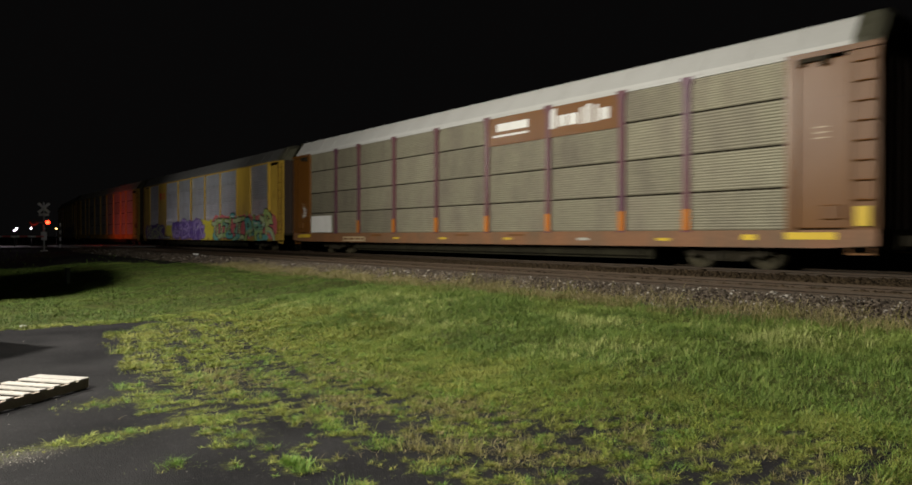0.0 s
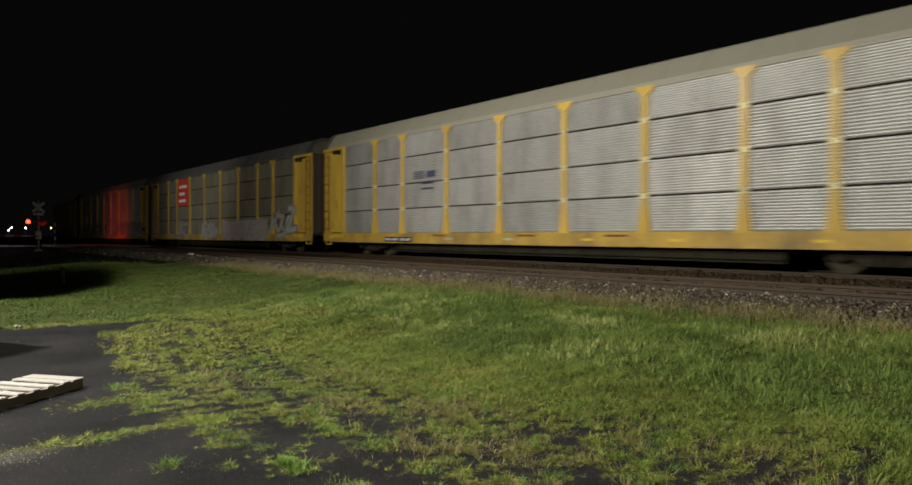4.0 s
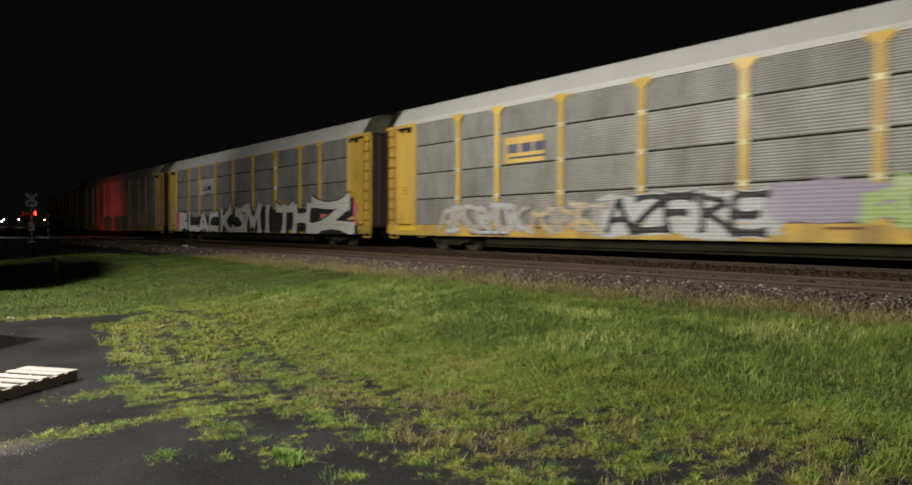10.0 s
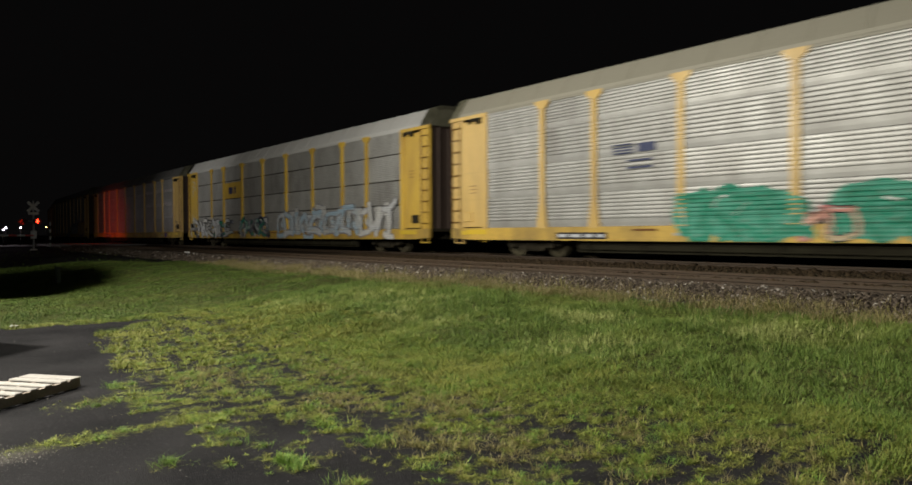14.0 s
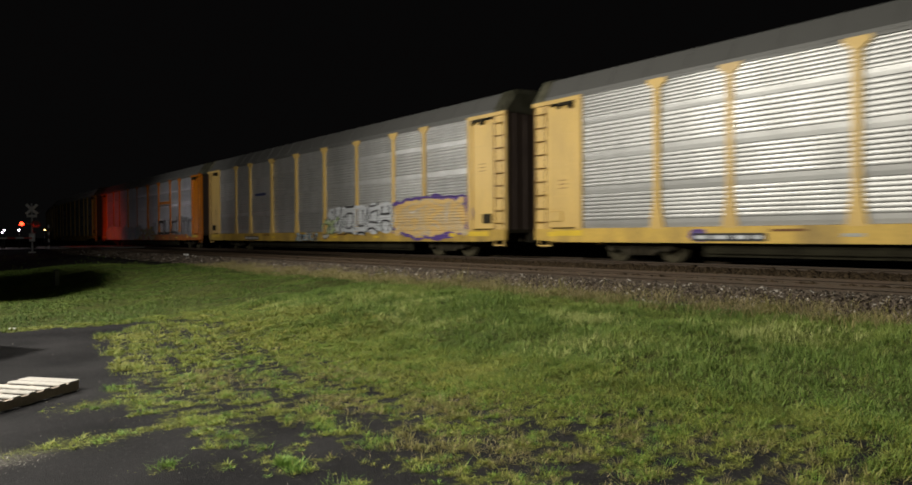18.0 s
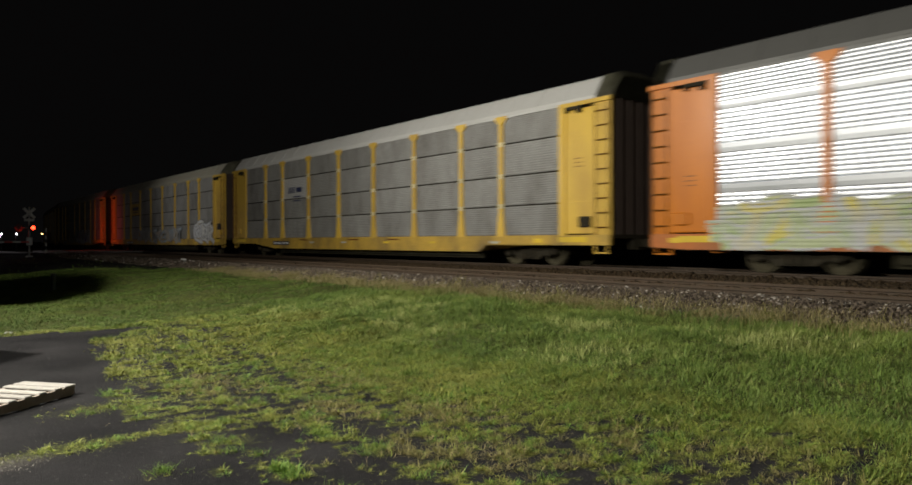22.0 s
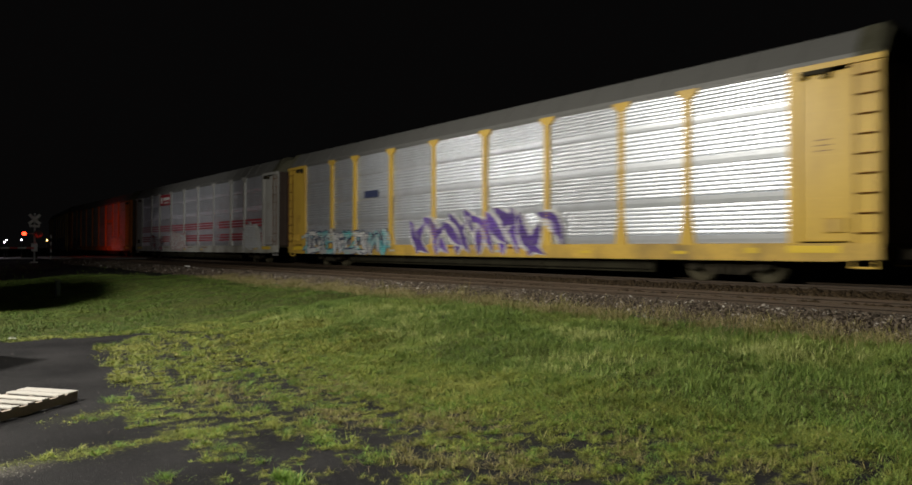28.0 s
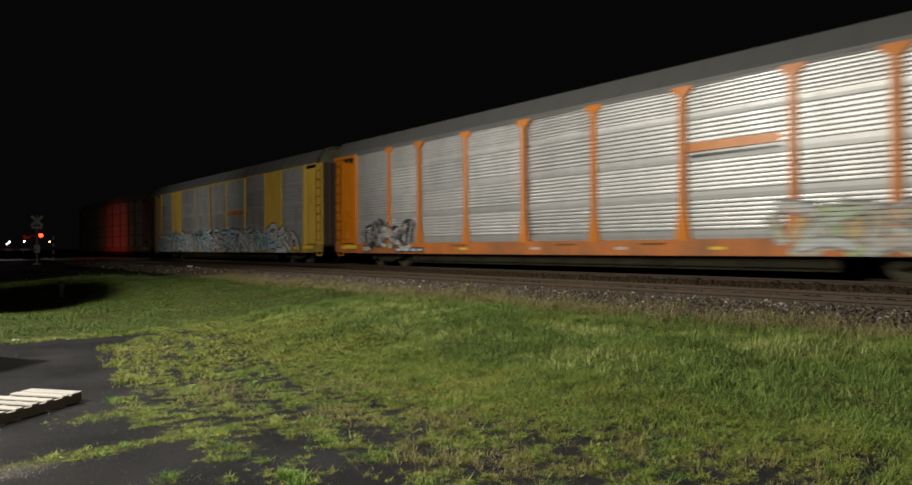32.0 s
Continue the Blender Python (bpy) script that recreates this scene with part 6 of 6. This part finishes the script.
def build_marker():
    x, y = -23.9, 3.9
    z = float(lie(x, y))
    t = thing("marker_post", (x, y, z), "short grey-green utility marker post in the grass", "post")
    bm = bmesh.new()
    box(bm, -0.075, 0.075, -0.06, 0.06, -0.05, 0.48)
    bevelled(bm, 0.015)
    part("shaft", bm, mat("marker_paint", (0.10, 0.135, 0.125), 0.6), t)
    bm = bmesh.new()
    box(bm, -0.09, 0.09, -0.075, 0.075, 0.48, 0.52)
    bevelled(bm, 0.015)
    part("cap", bm, mat("marker_cap", (0.10, 0.13, 0.12), 0.6), t)


FLASHERS = []
FLASH_START, FLASH_PERIOD = 0.17, 1.1530


def build_signal(place_at, turn, name_label, lit=True, arm=0.0, arm_turn=0.0, raised=0.0):
    s = thing("crossing_signal", place_at, name_label, "crossing signal", "signals at the crossing", turn)
    steel = mat("mast_steel", (0.42, 0.43, 0.44), 0.5, 0.4)
    white = mat("sign_white", (0.60, 0.60, 0.58), 0.5, var=0.1)
    black = mat("signal_black", (0.025, 0.025, 0.028), 0.6)
    bm = bmesh.new()
    tube(bm, (0, 0, 0), (0, 0, 3.66), 0.07, 0.06, 12)
    part("mast", bm, steel, s)
    bm = bmesh.new()
    box(bm, -0.24, 0.24, -0.24, 0.24, -0.15, 0.16)
    bevelled(bm, 0.03)
    part("base", bm, white, s)
    for a in (45, -45):
        bm = bmesh.new()
        box(bm, -0.49, 0.49, -0.085 if a > 0 else -0.10, -0.07 if a > 0 else -0.086, -0.095, 0.095)
        part("crossbuck_board", bm, white, s).matrix_basis = pose(0, 0, 3.22, 0, a, 0)
    bm = bmesh.new()
    box(bm, -0.32, 0.32, -0.10, -0.08, 2.64, 2.82)
    part("track_plate", bm, white, s)
    bm = bmesh.new()
    tube(bm, (-0.68, -0.05, 2.17), (0.30, -0.05, 2.17), 0.035, n=8)
    part("light_bar", bm, steel, s)
    for x in (-0.62, 0.24):
        bm = bmesh.new()
        tube(bm, (x, -0.07, 2.17), (x, -0.10, 2.17), 0.29, n=20)
        back = part("light_backing", bm, black, s)
        bm = bmesh.new()
        tube(bm, (0, 0.012, 0), (0, -0.012, 0), 0.15, 0.14, 18)
        bm.faces.ensure_lookup_table()
        for f in bm.faces:
            f.material_index = 0 if f.calc_center_median().y < -0.005 else 1
        lens = part("red_lens", bm, mat("red_lens", (1.0, 0.025, 0.008), 0.3, emit=12.0) if lit else mat("red_lens_far", (1.0, 0.05, 0.02), 0.3, emit=5.0), back, "red flasher lens, glowing in turn")
        lens.data.materials.append(black)
        lens.matrix_basis = pose(x, -0.215, 2.17)
        FLASHERS.append((lens, x))
        bm = bmesh.new()
        for i in range(12):
            a0, a1 = math.pi * i / 12, math.pi * (i + 1) / 12
            q = [bm.verts.new((x + 0.15 * math.cos(a), y, 2.17 + 0.15 * math.sin(a))) for a, y in ((a0, -0.11), (a1, -0.11), (a1, -0.32), (a0, -0.32))]
            bm.faces.new(q)
        bmesh.ops.solidify(bm, geom=bm.faces[:], thickness=0.006)
        part("light_hood", bm, black, back)
    bm = bmesh.new()
    box(bm, -0.2, 0.2, -0.2, 0.28, 0.9, 1.5)
    bevelled(bm, 0.03)
    part("gate_mechanism", bm, steel, s)
    if arm:
        g = new("gate_arm")
        g.parent = s
        g.matrix_basis = pose(0, -0.3, 1.15, 0, raised, arm_turn)
        k = int(arm / 0.5)
        for i in range(k):
            bm = bmesh.new()
            box(bm, i * 0.5, i * 0.5 + 0.5, -0.03, 0.03, -0.06, 0.06)
            part("arm_stripe", bm, white if i % 2 else mat("arm_red", (0.45, 0.03, 0.03), 0.5), g)
    return s


def build_stub():
    x, y = -60.0, 9.3
    t = thing("striped_post", (x, y, float(lie(x, y))), "upright post banded in white and dark stripes", "post")
    for i in range(7):
        bm = bmesh.new()
        tube(bm, (0, 0, 0.27 * i), (0, 0, 0.27 * i + 0.268), 0.07, n=8)
        part("band", bm, mat("sign_white", (0.60, 0.60, 0.58), 0.5, var=0.1) if i % 2 == 0 else mat("signal_black", (0.025, 0.025, 0.028), 0.6), t)


def build_glint_plate():
    # White plate on a peg, standing in for a glint on the rail.
    x, y = -31.6, 10.35
    t = thing("rail_glint", (x, y, float(lie(x, y))), "small white plate added for a glint on the rail", "reflector")
    bm = bmesh.new()
    tube(bm, (0, 0, -0.05), (0, 0, 0.16), 0.015, n=6)
    part("peg", bm, mat("mast_steel", (0.42, 0.43, 0.44), 0.5, 0.4), t)
    bm = bmesh.new()
    box(bm, -0.32, 0.32, -0.045, -0.02, 0.10, 0.165)
    part("plate", bm, mat("glint_white", (0.88, 0.88, 0.86), 0.2, 0.0, var=0.05), t)


def build_lamp_mast():
    t = thing("yard_lamp", (LAMP.x - 0.9, LAMP.y - 0.5, 0), "tall steel yard lamp mast with a bright head", "lamp post")
    steel = mat("mast_steel", (0.42, 0.43, 0.44), 0.5, 0.4)
    bm = bmesh.new()
    tube(bm, (0, 0, -0.1), (0, 0, 9.4), 0.11, 0.06, 12)
    part("mast", bm, steel, t)
    bm = bmesh.new()
    tube(bm, (0, 0, 9.35), (0.7, 0.4, 9.62), 0.04, n=8)
    part("bracket", bm, steel, t)
    bm = bmesh.new()
    box(bm, 0.62, 1.18, 0.32, 0.68, 9.58, 9.72)
    bevelled(bm, 0.03)
    part("lamp_head", bm, steel, t)


# Mast out of view, added to carry the two beams.
def build_unseen_mast():
    t = thing("unseen_mast", (BEAMS_AT.x - 0.3, BEAMS_AT.y - 0.5, 0), "unseen steel mast added to carry both beams", "lamp post")
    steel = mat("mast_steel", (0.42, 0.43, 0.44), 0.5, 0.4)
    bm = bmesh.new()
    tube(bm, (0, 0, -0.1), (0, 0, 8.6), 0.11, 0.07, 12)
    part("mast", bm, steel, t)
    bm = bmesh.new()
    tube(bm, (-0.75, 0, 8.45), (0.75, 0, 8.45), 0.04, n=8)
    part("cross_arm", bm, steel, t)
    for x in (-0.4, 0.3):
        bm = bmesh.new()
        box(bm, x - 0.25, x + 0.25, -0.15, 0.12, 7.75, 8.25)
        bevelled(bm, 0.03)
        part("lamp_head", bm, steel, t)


def build_fill_shed():
    """The unseen shed behind the camera, added to hold the fill lamp under its eaves."""
    s = thing("shed", (-5.0, -8.0, 0), "plain metal shed, unseen, added to hold the fill lamp", "shed")
    wall = mat("shed_wall", (0.42, 0.40, 0.36), 0.7, scale=1.0)
    for x0, x1, y0, y1 in ((-6, 6, 3.3, 3.45), (-6, 6, -4.1, -3.95), (-6, -5.85, -3.95, 3.3), (5.85, 6, -3.95, 3.3)):
        bm = bmesh.new()
        box(bm, x0, x1, y0, y1, -0.1, 6.6)
        part("wall", bm, wall, s)
    bm = bmesh.new()
    sweep(bm, [(-4.3, 6.6), (3.6, 6.6), (-0.3, 7.9)], -6.2, 6.2)
    part("roof", bm, mat("shed_roof", (0.2, 0.2, 0.21), 0.6), s)
    bm = bmesh.new()
    box(bm, -0.3, 0.3, 3.46, 3.85, 6.42, 6.52)
    part("lamp_hood", bm, mat("shed_roof", (0.2, 0.2, 0.21), 0.6), s)


def build_shadow_box():
    """Unseen box, added so that its shadow lies as a dark wedge over the tarmac."""
    t = thing("shadow_box", (-12.56, 0.95, 0), "unseen dark green box added to cast a wedge of shadow", "storage box", turn=-45)
    bm = bmesh.new()
    box(bm, 0.0, 2.0, -1.3, 0.0, 0.05, 2.5)
    bevelled(bm, 0.02)
    part("body", bm, mat("box_green", (0.03, 0.07, 0.05), 0.5), t)
    bm = bmesh.new()
    box(bm, -0.03, 2.03, -1.33, 0.03, 2.5, 2.57)
    part("lid", bm, mat("box_lid", (0.03, 0.03, 0.03), 0.6), t)
    for x in (0.05, 1.75):
        for y in (-1.25, -0.25):
            bm = bmesh.new()
            box(bm, x, x + 0.2, y, y + 0.2, 0, 0.05)
            part("foot", bm, mat("box_lid", (0.03, 0.03, 0.03), 0.6), t)


def build_shadow_tree():
    # Tree out of view, added to throw its crown's shadow over the grass.
    x, y = -18.55, 0.50
    t = thing("shadow_tree", (x, y, float(lie(x, y))), "unseen leafy tree added to cast an oval shadow on the grass", "tree")
    bark = mat("bark", (0.10, 0.075, 0.05), 0.9, scale=8)
    bm = bmesh.new()
    tube(bm, (0, 0, -0.1), (0.05, 0, 4.2), 0.09, 0.06, 8)
    r = random.Random(9)
    tips = []
    for i in range(9):
        a = i * 2.4
        tip = (0.7 * math.cos(a), 0.55 * math.sin(a), 4.6 + 0.16 * i)
        tube(bm, (0.05, 0, 3.2 + 0.1 * i), tip, 0.035, 0.012, 6)
        tips.append(tip)
    tube(bm, (0.05, 0, 4.2), (0, 0, 6.0), 0.055, 0.015, 8)
    part("trunk", bm, bark, t)
    q = np.random.RandomState(3)
    n = 30000
    d = q.normal(0, 1, (n, 3))
    d = d / np.linalg.norm(d, axis=1)[:, None] * (q.uniform(0.25, 1, n) ** 0.5)[:, None]
    cpos = d * np.array((1.45, 0.78, 1.0)) * (0.8 + 0.3 * np.sin(5 * d[:, :1] + 3 * d[:, 2:]))
    cpos[:, 2] += 5.3
    a, b = q.normal(0, 0.085, (n, 3)), q.normal(0, 0.085, (n, 3))
    v = np.stack([cpos - a, cpos + b, cpos + a, cpos - b], 1)
    ob = joined("crown", v, (np.arange(n) * 4)[:, None] + np.arange(4)[None], island_mat("leaf", (0.03, 0.06, 0.015), (0.08, 0.13, 0.03)), "green leaves", "leaves")
    for k in ("category", "kind"):
        del ob[k]
    ob.parent = t


def build_crossing_glows():
    # Point light added to brighten the road and the cars at the crossing.
    lamp_object("road_fill", "POINT", (-68.6, 6.6, 2.45), 55, (1.0, 0.88, 0.95), 0.12)
    # White lights taken for waiting cars' headlamps, and an orange one, on added posts.
    for x_px, dist, z, colour, k in ((-0.6526, 56, 2.22, (1.0, 0.85, 1.0), 14), (-0.6560, 56, 2.03, (1.0, 0.8, 1.0), 8), (-0.6311, 57, 2.24, (1.0, 0.86, 1.0), 16), (-0.5935, 58, 2.24, (1.0, 0.55, 0.15), 10)):
        h = radians(50.733)
        p = Vector((-math.sin(h), math.cos(h), 0)) * dist + Vector((math.cos(h), math.sin(h), 0)) * (x_px * dist)
        ground_z = float(lie(p.x, p.y))
        t = thing("crossing_glow", (p.x, p.y, ground_z), "small glowing light at the crossing, set on an added post", "street lamp", "distant lamps")
        bm = bmesh.new()
        tube(bm, (0, 0, 0), (0, 0, z - ground_z), 0.035, n=6)
        part("pole", bm, mat("pole_dark", (0.05, 0.05, 0.052), 0.6), t)
        bm = bmesh.new()
        bmesh.ops.create_icosphere(bm, subdivisions=2, radius=0.0011 * dist)
        part("lamp_head", bm, mat("glow_%d" % int(dist + 100 * z), colour, 0.5, emit=k, var=0.02), t).matrix_basis = pose(0, 0, z - ground_z)


build_pallet()
build_scrap()
build_marker()
build_signal(MAST, 82, "railway crossing signal with white crossbuck and red flashing lights", True, 6.0, 180)
build_signal((-74.0, 4.0, 0.70), 82, "railway crossing signal across the road, its lights red", False)
build_signal((-75.0, 22.6, 0.45), 118, "railway crossing signal beyond the tracks", False, 5.0, 0, -80)
build_stub()
build_glint_plate()
build_lamp_mast()
build_fill_shed()
build_unseen_mast()
build_shadow_box()
build_shadow_tree()
build_crossing_glows()


# ---- the train runs past ----
def centre(i, t):
    return START - i * PITCH + SPEED * t + GAIN * t * t - PITCH / 2


def flash_rows(x):
    """Each flasher head turns its lit face out for half of the beat: first the one at -x, then the other."""
    first = FLASH_START + (0 if x < 0 else FLASH_PERIOD / 2) - FLASH_PERIOD
    state = 0 if x > 0 else 180        # how it stands at the start
    rows = [(0.0, pose(x, -0.215, 2.17, 0, 0, state))]
    turns = sorted(first + k * FLASH_PERIOD / 2 for k in range(60))
    for t in turns:
        if t > 0.1 and t < 31.9:
            rows += [(t - 0.05, pose(x, -0.215, 2.17, 0, 0, state)), (t - 0.017, pose(x, -0.215, 2.17, 0, 0, state + 60)),
                     (t + 0.017, pose(x, -0.215, 2.17, 0, 0, state + 120)), (t + 0.05, pose(x, -0.215, 2.17, 0, 0, state + 180))]
            state = (state + 180) % 360
    rows.append((32.0, pose(x, -0.215, 2.17, 0, 0, state)))
    return rows


def motions():
    for lens, x in FLASHERS:
        walk(lens, flash_rows(x))
    for i, c in enumerate(CARS):
        rows = []
        for k in range(0, 65):
            x, y, a = along(centre(i, k / 2), TRAIN_Y)
            rows.append((k / 2, pose(x, y, RAIL, 0, 0, math.degrees(a))))
        walk(c, rows)
        for w in [o for o in c.children if o.name.startswith("wheelset")]:
            x = w.location.x
            rows = [(0, pose(x, 0, 0.42))]
            near = [k for k in range(1, 960) if -30 < centre(i, k / FPS) + x < -3]
            a0 = 0.0
            for k in near:
                a0 = math.degrees(SPEED / 0.42 / FPS) * (k - near[0])
                rows.append((k / FPS, pose(x, 0, 0.42, 0, a0 % 360, 0)))
            rows.append((32.0, pose(x, 0, 0.42, 0, a0 % 360, 0)))
            walk(w, rows)


motions()
